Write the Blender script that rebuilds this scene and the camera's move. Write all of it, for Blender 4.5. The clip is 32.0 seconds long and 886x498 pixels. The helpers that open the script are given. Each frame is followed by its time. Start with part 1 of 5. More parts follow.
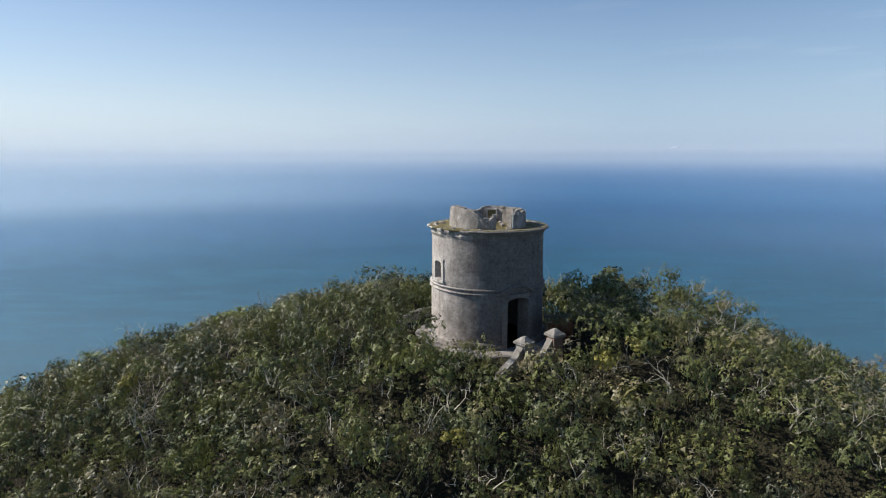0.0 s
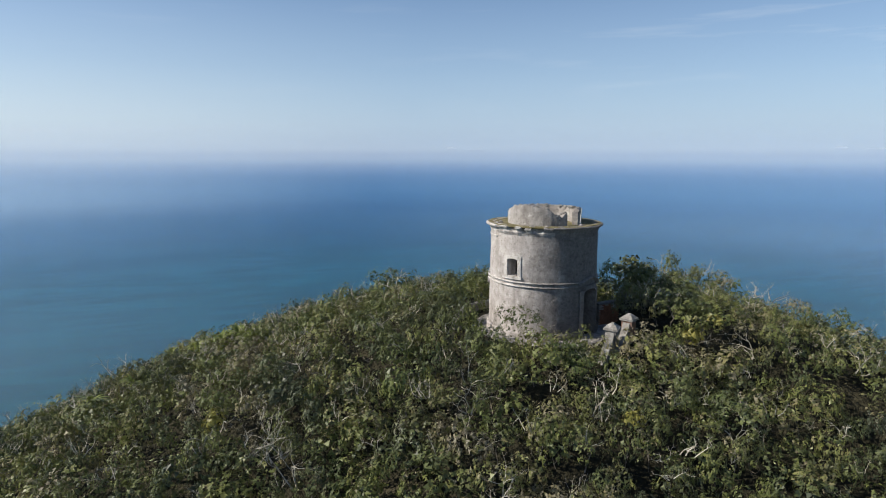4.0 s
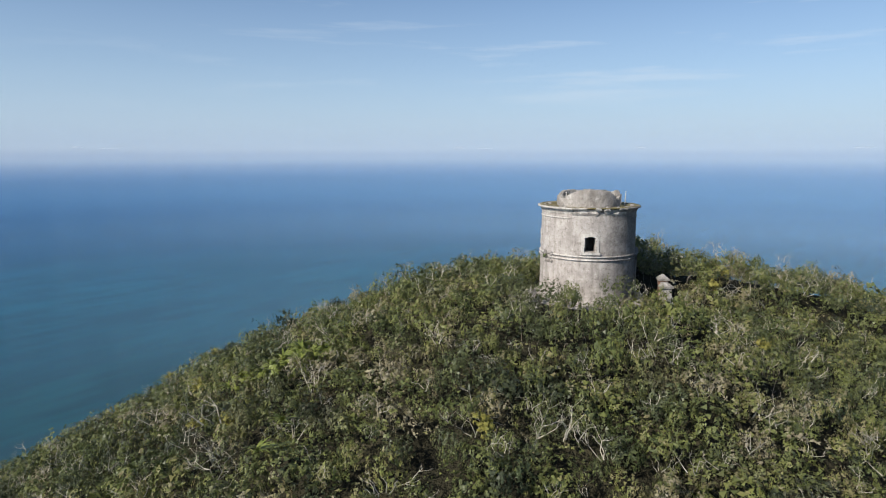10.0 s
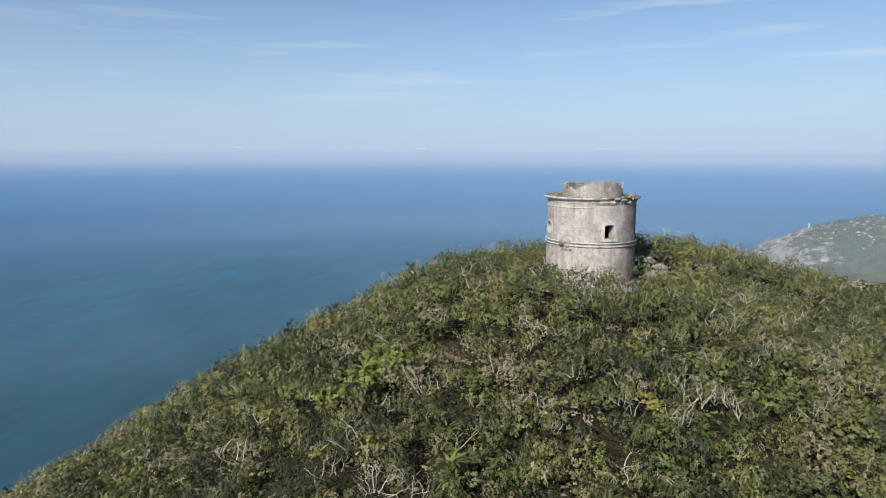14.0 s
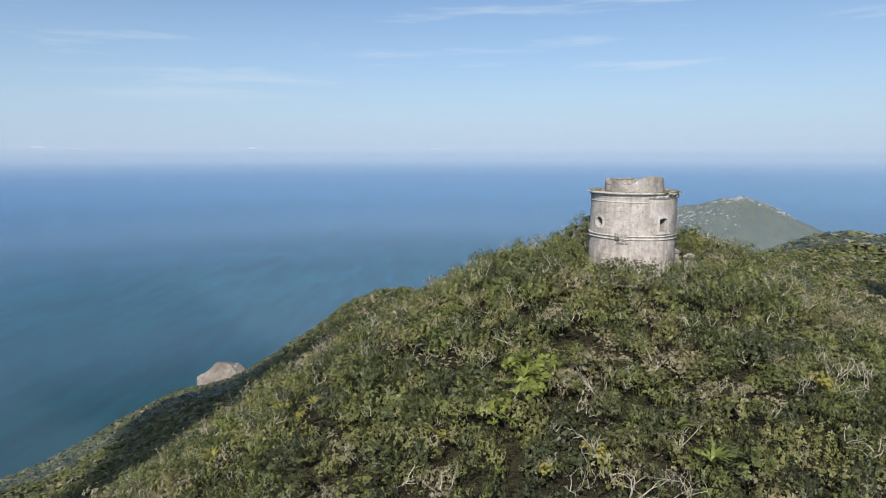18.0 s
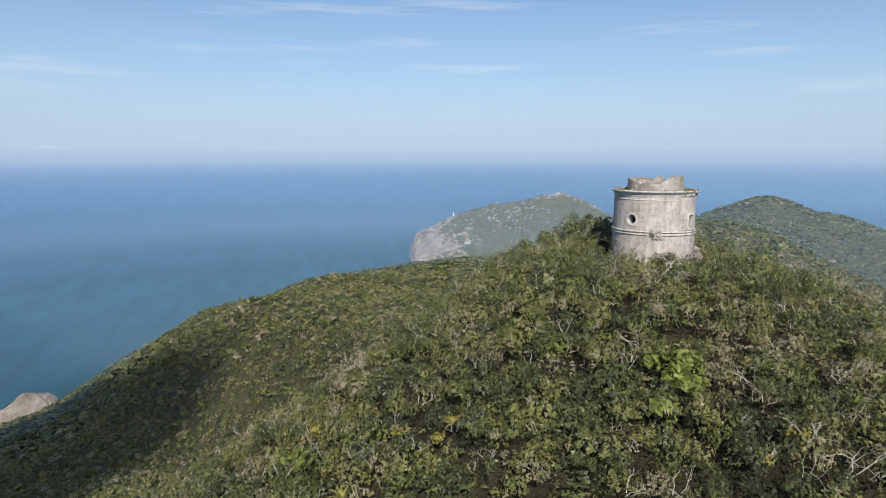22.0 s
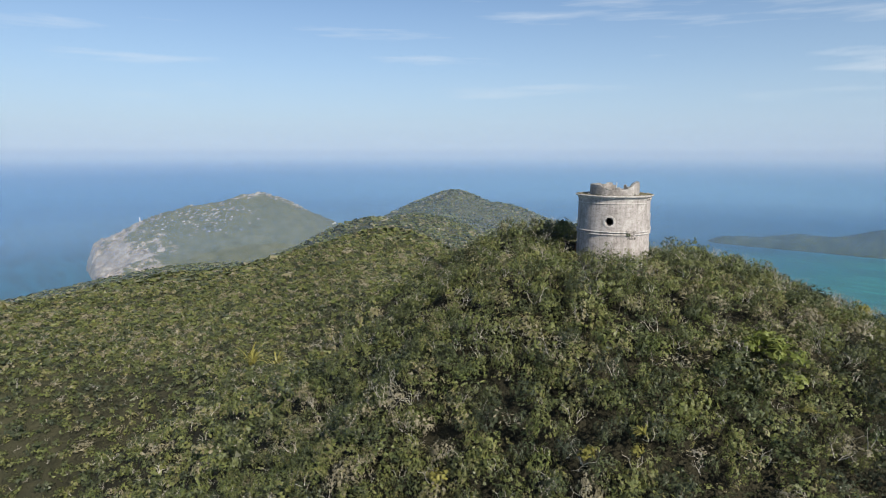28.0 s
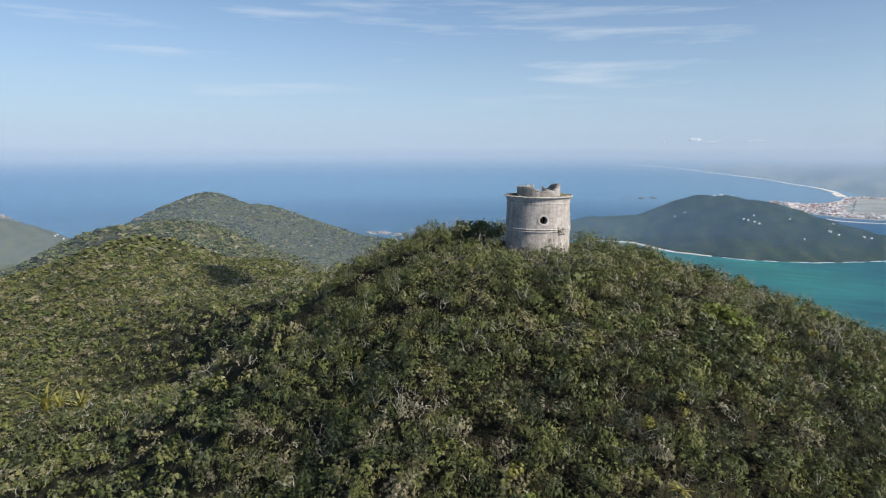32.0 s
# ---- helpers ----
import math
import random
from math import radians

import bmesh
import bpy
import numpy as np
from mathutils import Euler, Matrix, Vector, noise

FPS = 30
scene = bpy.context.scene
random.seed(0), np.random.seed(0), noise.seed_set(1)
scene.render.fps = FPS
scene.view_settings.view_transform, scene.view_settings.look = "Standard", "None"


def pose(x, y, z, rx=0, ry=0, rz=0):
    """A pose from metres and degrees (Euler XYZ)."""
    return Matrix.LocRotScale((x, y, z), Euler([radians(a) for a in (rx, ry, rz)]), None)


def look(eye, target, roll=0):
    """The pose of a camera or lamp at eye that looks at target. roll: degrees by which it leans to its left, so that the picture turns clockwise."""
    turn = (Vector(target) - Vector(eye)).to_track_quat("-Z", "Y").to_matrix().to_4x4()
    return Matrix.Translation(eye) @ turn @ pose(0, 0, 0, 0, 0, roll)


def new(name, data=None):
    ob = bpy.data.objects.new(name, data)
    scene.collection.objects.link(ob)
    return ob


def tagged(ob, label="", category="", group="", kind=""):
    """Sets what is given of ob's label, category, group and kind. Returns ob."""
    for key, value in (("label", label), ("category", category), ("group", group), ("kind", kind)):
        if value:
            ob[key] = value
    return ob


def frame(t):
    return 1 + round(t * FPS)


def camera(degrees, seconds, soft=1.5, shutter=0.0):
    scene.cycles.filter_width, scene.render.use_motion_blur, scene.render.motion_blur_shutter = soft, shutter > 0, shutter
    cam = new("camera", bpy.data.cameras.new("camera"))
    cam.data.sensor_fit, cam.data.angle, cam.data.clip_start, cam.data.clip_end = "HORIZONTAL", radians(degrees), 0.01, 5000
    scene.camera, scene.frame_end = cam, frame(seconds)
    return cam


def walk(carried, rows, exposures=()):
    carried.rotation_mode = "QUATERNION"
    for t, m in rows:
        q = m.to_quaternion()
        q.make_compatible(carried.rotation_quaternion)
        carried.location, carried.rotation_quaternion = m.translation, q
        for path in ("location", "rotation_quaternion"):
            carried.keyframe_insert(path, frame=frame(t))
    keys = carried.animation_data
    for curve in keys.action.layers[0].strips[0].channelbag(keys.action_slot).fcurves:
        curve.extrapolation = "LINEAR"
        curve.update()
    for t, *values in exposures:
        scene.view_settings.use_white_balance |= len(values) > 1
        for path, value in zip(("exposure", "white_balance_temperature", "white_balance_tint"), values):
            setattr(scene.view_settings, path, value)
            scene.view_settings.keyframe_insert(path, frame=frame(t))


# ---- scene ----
cam = camera(72.03, 32.0, soft=1.0)
# seconds, place in metres from the tower's foot, yaw, pitch, roll
ROWS = [
    (0, -2.353, -34.222, 10.321, 0.273, -8.972, -0.017),
    (0.5, -4.033, -34.117, 10.352, -2.039, -8.982, -0.003),
    (1, -5.780, -34.001, 10.387, -4.067, -8.987, 0.010),
    (1.5, -7.606, -33.856, 10.414, -6.402, -8.990, 0.020),
    (2, -9.523, -33.661, 10.436, -8.765, -8.987, 0.029),
    (2.5, -11.532, -33.395, 10.432, -11.240, -8.988, 0.037),
    (3, -13.606, -33.030, 10.414, -13.941, -8.986, 0.045),
    (3.5, -15.710, -32.500, 10.392, -16.661, -8.980, 0.053),
    (5.5, -23.886, -29.545, 10.222, -28.699, -8.964, 0.066),
    (6, -25.805, -28.656, 10.176, -30.793, -8.960, 0.057),
    (6.5, -27.631, -27.678, 10.116, -33.339, -8.969, 0.035),
    (7, -29.431, -26.572, 10.072, -35.849, -8.978, 0.003),
    (7.5, -31.182, -25.383, 10.051, -38.549, -8.983, -0.031),
    (8, -32.841, -24.088, 10.029, -40.944, -8.985, -0.055),
    (8.5, -34.459, -22.613, 9.990, -43.881, -8.992, -0.070),
    (9, -35.949, -21.093, 9.945, -46.546, -8.992, -0.070),
    (9.5, -37.316, -19.632, 9.889, -49.008, -8.988, -0.056),
    (10, -38.594, -18.149, 9.809, -51.353, -8.982, -0.033),
    (10.5, -39.859, -16.444, 9.714, -54.678, -8.977, -0.009),
    (11, -41.031, -14.666, 9.619, -57.437, -8.970, 0.013),
    (11.5, -42.032, -12.987, 9.529, -59.507, -8.964, 0.032),
    (12, -42.925, -11.336, 9.449, -61.605, -8.959, 0.052),
    (12.5, -43.739, -9.578, 9.383, -64.796, -8.955, 0.072),
    (13, -44.490, -7.717, 9.344, -67.573, -8.949, 0.089),
    (13.5, -45.104, -5.841, 9.346, -69.263, -8.944, 0.094),
    (14, -45.632, -3.986, 9.342, -71.310, -8.940, 0.095),
    (14.5, -46.065, -2.172, 9.305, -73.444, -8.937, 0.096),
    (16.5, -47.087, 5.774, 9.073, -81.405, -8.895, 0.103),
    (17, -47.171, 7.773, 9.071, -83.215, -8.906, 0.078),
    (17.5, -47.195, 9.736, 9.094, -84.817, -8.925, 0.043),
    (18, -47.142, 11.658, 9.125, -86.543, -8.942, 0.010),
    (18.5, -47.014, 13.671, 9.145, -89.016, -8.949, -0.022),
    (19, -46.814, 15.707, 9.158, -91.317, -8.952, -0.043),
    (19.5, -46.494, 17.720, 9.160, -93.397, -8.951, -0.054),
    (20, -46.122, 19.702, 9.164, -94.994, -8.946, -0.052),
    (20.5, -45.771, 21.598, 9.178, -96.570, -8.945, -0.045),
    (21, -45.374, 23.462, 9.191, -98.229, -8.940, -0.035),
    (21.5, -44.929, 25.298, 9.201, -100.150, -8.943, -0.020),
    (22, -44.471, 27.066, 9.207, -102.190, -8.965, 0.004),
    (22.5, -44.005, 28.845, 9.209, -104.622, -8.981, 0.029),
    (23, -43.474, 30.632, 9.216, -106.824, -8.990, 0.049),
    (23.5, -42.867, 32.410, 9.233, -109.239, -9.001, 0.063),
    (24, -42.176, 34.194, 9.262, -112.069, -9.007, 0.072),
    (24.5, -41.370, 35.958, 9.318, -115.098, -9.010, 0.077),
    (25, -40.378, 37.641, 9.408, -117.257, -9.023, 0.083),
    (25.5, -39.230, 39.290, 9.524, -119.227, -9.030, 0.083),
    (27.5, -33.584, 45.727, 10.003, -128.008, -9.084, 0.086),
    (28, -32.057, 47.430, 10.092, -130.270, -9.109, 0.095),
    (28.5, -30.498, 49.110, 10.173, -132.862, -9.117, 0.095),
    (29, -28.959, 50.714, 10.257, -135.517, -9.120, 0.098),
    (29.5, -27.414, 52.232, 10.342, -138.239, -9.112, 0.094),
    (30, -25.780, 53.673, 10.423, -141.520, -9.119, 0.098),
    (30.5, -24.163, 54.995, 10.488, -144.578, -9.128, 0.100),
    (31, -22.524, 56.235, 10.538, -147.358, -9.121, 0.091),
    (31.5, -20.827, 57.430, 10.583, -150.156, -9.120, 0.065),
    (32, -19.070, 58.623, 10.635, -153.100, -9.128, 0.027),
]
walk(cam, [(t, pose(x, y, z, 90 + pitch, 0, yaw) @ pose(0, 0, 0, 0, 0, roll)) for t, x, y, z, yaw, pitch, roll in ROWS], exposures=((0, 0.62), (32, 0.62)))

# ---- light ----
SUN_AZ, SUN_EL = 169.0, 36.0
world = bpy.data.worlds.new("sky")
scene.world = world
world.use_nodes = True
wt = world.node_tree
wt.nodes.clear()
sky = wt.nodes.new("ShaderNodeTexSky")
sky.sky_type = "NISHITA"
sky.sun_disc = False
sky.sun_elevation = radians(SUN_EL)
sky.sun_rotation = radians(90 - SUN_AZ)
sky.altitude = 300
sky.air_density, sky.dust_density, sky.ozone_density = 1.0, 0.15, 5.0
bg = wt.nodes.new("ShaderNodeBackground")
bg.inputs["Strength"].default_value = 0.072
wo = wt.nodes.new("ShaderNodeOutputWorld")
# thin streaks of high cloud
tc = wt.nodes.new("ShaderNodeTexCoord")
mp = wt.nodes.new("ShaderNodeMapping")
mp.inputs["Scale"].default_value = (2.2, 2.2, 26)
mp.inputs["Rotation"].default_value = (0.03, -0.02, 0.5)
wt.links.new(tc.outputs["Generated"], mp.inputs["Vector"])
wn = wt.nodes.new("ShaderNodeTexNoise")
wn.inputs["Scale"].default_value, wn.inputs["Detail"].default_value, wn.inputs["Roughness"].default_value = 1.5, 7, 0.55
wt.links.new(mp.outputs[0], wn.inputs["Vector"])
wr = wt.nodes.new("ShaderNodeMapRange")
for i, v in enumerate((0.56, 0.82, 0.0, 0.7)):
    wr.inputs[i + 1].default_value = v
wt.links.new(wn.outputs["Fac"], wr.inputs[0])
wz = wt.nodes.new("ShaderNodeSeparateXYZ")
wt.links.new(tc.outputs["Generated"], wz.inputs[0])
we = wt.nodes.new("ShaderNodeValToRGB")
while len(we.color_ramp.elements) < 4:
    we.color_ramp.elements.new(0.5)
for el, (q, v) in zip(we.color_ramp.elements, ((0.04, 0.0), (0.12, 1.0), (0.24, 0.8), (0.45, 0.3))):
    el.position, el.color = q, (v, v, v, 1)
wt.links.new(wz.outputs[2], we.inputs[0])
wm = wt.nodes.new("ShaderNodeMath")
wm.operation = "MULTIPLY"
wt.links.new(wr.outputs[0], wm.inputs[0])
wt.links.new(we.outputs[0], wm.inputs[1])
# more of them to the south-east
wq = wt.nodes.new("ShaderNodeVectorMath")
wq.operation = "DOT_PRODUCT"
wt.links.new(tc.outputs["Generated"], wq.inputs[0])
wq.inputs[1].default_value = (math.cos(radians(-35)), math.sin(radians(-35)), 0)
wj = wt.nodes.new("ShaderNodeMapRange")
for i, v in enumerate((-0.3, 0.6, 0.12, 1.0)):
    wj.inputs[i + 1].default_value = v
wt.links.new(wq.outputs["Value"], wj.inputs[0])
wp = wt.nodes.new("ShaderNodeMath")
wp.operation = "MULTIPLY"
wt.links.new(wm.outputs[0], wp.inputs[0])
wt.links.new(wj.outputs[0], wp.inputs[1])
wx = wt.nodes.new("ShaderNodeMix")
wx.data_type = "RGBA"
wt.links.new(wp.outputs[0], wx.inputs[0])
# moist air whitens the sky towards the horizon
wh = wt.nodes.new("ShaderNodeValToRGB")
while len(wh.color_ramp.elements) < 5:
    wh.color_ramp.elements.new(0.5)
for el, (q, v) in zip(wh.color_ramp.elements, ((0.0, 0.92), (0.05, 0.76), (0.13, 0.42), (0.25, 0.12), (0.5, 0.0))):
    el.position, el.color = q, (v, v, v, 1)
wt.links.new(wz.outputs[2], wh.inputs[0])
wa = wt.nodes.new("ShaderNodeMix")
wa.data_type = "RGBA"
wt.links.new(wh.outputs[0], wa.inputs[0])
wt.links.new(sky.outputs[0], wa.inputs[6])
# and more so under the sun
ws = wt.nodes.new("ShaderNodeVectorMath")
ws.operation = "DOT_PRODUCT"
wt.links.new(tc.outputs["Generated"], ws.inputs[0])
ws.inputs[1].default_value = (math.cos(radians(SUN_AZ)), math.sin(radians(SUN_AZ)), 0)
wk = wt.nodes.new("ShaderNodeMapRange")
for i, v in enumerate((-0.1, 0.85, 0.0, 1.0)):
    wk.inputs[i + 1].default_value = v
wt.links.new(ws.outputs["Value"], wk.inputs[0])
wc = wt.nodes.new("ShaderNodeMix")
wc.data_type = "RGBA"
wc.inputs[6].default_value, wc.inputs[7].default_value = (4.1, 5.3, 6.9, 1), (6.9, 7.7, 8.4, 1)
wt.links.new(wk.outputs[0], wc.inputs[0])
wt.links.new(wc.outputs[2], wa.inputs[7])
wt.links.new(wa.outputs[2], wx.inputs[6])
wx.inputs[7].default_value = (6.9, 7.5, 8.1, 1)
wt.links.new(wx.outputs[2], bg.inputs["Color"])
wt.links.new(bg.outputs[0], wo.inputs["Surface"])

sun = new("sun", bpy.data.lights.new("sun", "SUN"))
sun.data.energy, sun.data.angle, sun.data.color = 4.2, radians(0.6), (1.0, 0.94, 0.84)
sd = Vector((math.cos(radians(SUN_AZ)) * math.cos(radians(SUN_EL)), math.sin(radians(SUN_AZ)) * math.cos(radians(SUN_EL)), math.sin(radians(SUN_EL))))
sun.matrix_world = look(sd * 100, (0, 0, 0))

# ---- helpers ----
TAU = 2 * math.pi


def mesh_object(name, verts, faces, material, parent=None, label="", smooth=False):
    me = bpy.data.meshes.new(name)
    me.from_pydata([tuple(v) for v in verts], [], [tuple(f) for f in faces])
    me.materials.append(material)
    if smooth:
        me.polygons.foreach_set("use_smooth", [True] * len(me.polygons))
    ob = new(name, me)
    if parent is not None:
        ob.parent = parent
    return tagged(ob, label)


def part(name, bm, material, parent=None, label="", smooth=False):
    me = bpy.data.meshes.new(name)
    bmesh.ops.recalc_face_normals(bm, faces=bm.faces)
    bm.to_mesh(me)
    bm.free()
    me.materials.append(material)
    if smooth:
        me.polygons.foreach_set("use_smooth", [True] * len(me.polygons))
    ob = new(name, me)
    if parent is not None:
        ob.parent = parent
    return tagged(ob, label)


def raw_mesh(name, co, quads, material, tone=None, smooth=False):
    """A mesh out of numpy arrays: points (n, 3), faces (m, 3 or 4), and a tone for each face."""
    me = bpy.data.meshes.new(name)
    k = quads.shape[1]
    me.vertices.add(len(co))
    me.vertices.foreach_set("co", np.ascontiguousarray(co, dtype=np.float32).ravel())
    me.loops.add(len(quads) * k)
    me.loops.foreach_set("vertex_index", np.ascontiguousarray(quads, dtype=np.int32).ravel())
    me.polygons.add(len(quads))
    me.polygons.foreach_set("loop_start", np.arange(len(quads), dtype=np.int32) * k)
    if tone is not None:
        at = me.attributes.new("tone", "FLOAT", "FACE")
        at.data.foreach_set("value", np.ascontiguousarray(tone, dtype=np.float32))
    me.update()
    me.validate()
    me.materials.append(material)
    me.polygons.foreach_set("use_smooth", np.full(len(me.polygons), smooth))
    return me


# ---- materials ----
def base(name, rough=0.8, spec=0.3):
    m = bpy.data.materials.new(name)
    m.use_nodes = True
    b = m.node_tree.nodes["Principled BSDF"]
    b.inputs["Roughness"].default_value = rough
    b.inputs["Specular IOR Level"].default_value = spec
    return m, m.node_tree, b


def node(nt, kind, **values):
    n = nt.nodes.new("ShaderNode" + kind)
    for k, v in values.items():
        n.inputs[k.replace("_", " ")].default_value = v
    return n


def noise_of(nt, scale, detail=4, rough=0.55, coords=None, stretch=None):
    n = node(nt, "TexNoise", Scale=scale, Detail=detail, Roughness=rough)
    if coords is None:
        coords = node(nt, "NewGeometry").outputs["Position"]
    if stretch is not None:
        mp = node(nt, "Mapping", Scale=stretch)
        nt.links.new(coords, mp.inputs["Vector"])
        coords = mp.outputs["Vector"]
    nt.links.new(coords, n.inputs["Vector"])
    return n.outputs["Fac"]


def ramp(nt, fac, *stops):
    r = nt.nodes.new("ShaderNodeValToRGB")
    e = r.color_ramp.elements
    while len(e) < len(stops):
        e.new(0.5)
    for el, (p, c) in zip(e, stops):
        el.position, el.color = p, (*c, 1)
    nt.links.new(fac, r.inputs["Fac"])
    return r.outputs["Color"]


def mixed(nt, fac, a, b, blend="MIX"):
    m = nt.nodes.new("ShaderNodeMix")
    m.data_type, m.blend_type = "RGBA", blend
    for sock, v in ((m.inputs[0], fac), (m.inputs[6], a), (m.inputs[7], b)):
        if isinstance(v, (int, float)):
            sock.default_value = v
        elif isinstance(v, tuple):
            sock.default_value = (*v, 1)
        else:
            nt.links.new(v, sock)
    return m.outputs[2]


def bump(nt, b, height, strength=0.4, distance=0.05):
    n = node(nt, "Bump", Strength=strength, Distance=distance)
    nt.links.new(height, n.inputs["Height"])
    nt.links.new(n.outputs["Normal"], b.inputs["Normal"])


def math_of(nt, op, a, b=0.0):
    m = nt.nodes.new("ShaderNodeMath")
    m.operation = op
    for sock, v in zip(m.inputs, (a, b)):
        if isinstance(v, (int, float)):
            sock.default_value = v
        else:
            nt.links.new(v, sock)
    return m.outputs[0]


def foliage_material(name, stops, translucent=0.20, dry=0.45):
    m, nt, b = base(name, 0.45, 0.3)
    at = nt.nodes.new("ShaderNodeAttribute")
    at.attribute_name = "tone"
    geo = node(nt, "NewGeometry")
    patch = noise_of(nt, 0.07, 3)
    fine = noise_of(nt, 0.6, 2)
    t = math_of(nt, "ADD", at.outputs["Fac"], math_of(nt, "MULTIPLY", math_of(nt, "SUBTRACT", patch, 0.5), 0.9))
    t = math_of(nt, "ADD", t, math_of(nt, "MULTIPLY", math_of(nt, "SUBTRACT", fine, 0.5), 0.25))
    t = math_of(nt, "ADD", t, math_of(nt, "MULTIPLY", math_of(nt, "SUBTRACT", geo.outputs["Random Per Island"], 0.5), 0.07))
    col = ramp(nt, t, *stops)
    # patches of other species: dry purplish brown, and fresher green
    kind_ = noise_of(nt, 0.28, 3, 0.6)
    col = mixed(nt, ramp(nt, kind_, (0.55, (0, 0, 0)), (0.68, (dry, dry, dry))), col, (0.095, 0.078, 0.056))
    col = mixed(nt, ramp(nt, kind_, (0.32, (dry, dry, dry)), (0.44, (0, 0, 0))), col, (0.080, 0.116, 0.027))
    nt.links.new(col, b.inputs["Base Color"])
    tr = nt.nodes.new("ShaderNodeBsdfTranslucent")
    nt.links.new(col, tr.inputs["Color"])
    mx = nt.nodes.new("ShaderNodeMixShader")
    mx.inputs[0].default_value = translucent
    nt.links.new(b.outputs[0], mx.inputs[1])
    nt.links.new(tr.outputs[0], mx.inputs[2])
    nt.links.new(mx.outputs[0], nt.nodes["Material Output"].inputs["Surface"])
    return m


M_LEAF = foliage_material("scrub_leaves", [(0.0, (0.050, 0.060, 0.034)), (0.3, (0.082, 0.096, 0.041)), (0.5, (0.120, 0.136, 0.045)), (0.7, (0.164, 0.176, 0.052)), (0.85, (0.196, 0.172, 0.082)), (1.0, (0.255, 0.226, 0.150))])
M_BRIGHT = foliage_material("fresh_leaves", [(0.0, (0.095, 0.125, 0.028)), (0.5, (0.165, 0.195, 0.042)), (1.0, (0.285, 0.305, 0.085))], 0.25, 0.0)
M_YELLOW = foliage_material("yellow_leaves", [(0.0, (0.150, 0.152, 0.036)), (0.5, (0.262, 0.238, 0.060)), (1.0, (0.420, 0.372, 0.125))], 0.3, 0.0)

M_BARK, nt, b = base("grey_bark", 0.9, 0.1)
nt.links.new(ramp(nt, noise_of(nt, 9, 4), (0.3, (0.10, 0.085, 0.065)), (0.7, (0.24, 0.215, 0.18))), b.inputs["Base Color"])
M_DEAD, nt, b = base("bleached_wood", 0.85, 0.1)
nt.links.new(ramp(nt, noise_of(nt, 6, 4), (0.25, (0.22, 0.195, 0.15)), (0.75, (0.46, 0.43, 0.36))), b.inputs["Base Color"])

# forest floor and far wooded slopes
M_GROUND, nt, b = base("scrub_ground", 0.95, 0.1)
# dark leaf mould on the hilltop, low grey-green growth on the far slopes
sep = node(nt, "VectorMath")
sep.operation = "LENGTH"
nt.links.new(node(nt, "NewGeometry").outputs["Position"], sep.inputs[0])
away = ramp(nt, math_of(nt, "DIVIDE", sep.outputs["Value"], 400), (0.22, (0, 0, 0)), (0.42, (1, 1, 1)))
# hilltop tones set extra dark, deepening the shade in gaps between shrubs
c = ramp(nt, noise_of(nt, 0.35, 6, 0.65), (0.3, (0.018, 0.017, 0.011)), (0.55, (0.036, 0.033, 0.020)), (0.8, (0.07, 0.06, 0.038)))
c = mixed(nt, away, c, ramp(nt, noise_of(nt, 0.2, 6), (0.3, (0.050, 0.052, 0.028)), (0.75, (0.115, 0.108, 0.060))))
nt.links.new(c, b.inputs["Base Color"])
bump(nt, b, noise_of(nt, 0.3, 6, 0.7), 1.0, 2.0)

# stone, rock, sand
M_ROCK, nt, b = base("pale_granite", 0.85, 0.25)
c = ramp(nt, noise_of(nt, 0.03, 8, 0.65), (0.3, (0.11, 0.09, 0.07)), (0.5, (0.24, 0.205, 0.17)), (0.75, (0.42, 0.38, 0.33)))
nt.links.new(c, b.inputs["Base Color"])
bump(nt, b, noise_of(nt, 0.06, 8, 0.7), 1.0, 6.0)
M_SAND, nt, b = base("white_sand", 0.9, 0.1)
nt.links.new(ramp(nt, noise_of(nt, 0.02, 5), (0.3, (0.62, 0.57, 0.48)), (0.7, (0.80, 0.77, 0.70))), b.inputs["Base Color"])
M_FOAM, nt, b = base("sea_foam", 0.9, 0.1)
nt.links.new(ramp(nt, noise_of(nt, 0.05, 5), (0.3, (0.55, 0.62, 0.66)), (0.7, (0.85, 0.87, 0.88))), b.inputs["Base Color"])

# sea
M_SEA, nt, b = base("sea_water", 0.22, 0.3)
pos = node(nt, "NewGeometry").outputs["Position"]
sep = nt.nodes.new("ShaderNodeSeparateXYZ")
nt.links.new(pos, sep.inputs[0])
rad = nt.nodes.new("ShaderNodeVectorMath")
rad.operation = "LENGTH"
flat = node(nt, "Mapping", Scale=(1, 1, 0))
nt.links.new(pos, flat.inputs["Vector"])
nt.links.new(flat.outputs[0], rad.inputs[0])
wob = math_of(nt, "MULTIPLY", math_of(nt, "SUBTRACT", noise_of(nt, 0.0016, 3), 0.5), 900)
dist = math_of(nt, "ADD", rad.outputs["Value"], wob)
# teal inshore, blue offshore; far stops lightened to imitate haze with distance
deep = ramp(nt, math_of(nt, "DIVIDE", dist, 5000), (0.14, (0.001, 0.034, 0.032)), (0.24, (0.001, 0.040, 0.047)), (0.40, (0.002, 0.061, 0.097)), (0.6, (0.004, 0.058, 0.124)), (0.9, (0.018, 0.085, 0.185)))
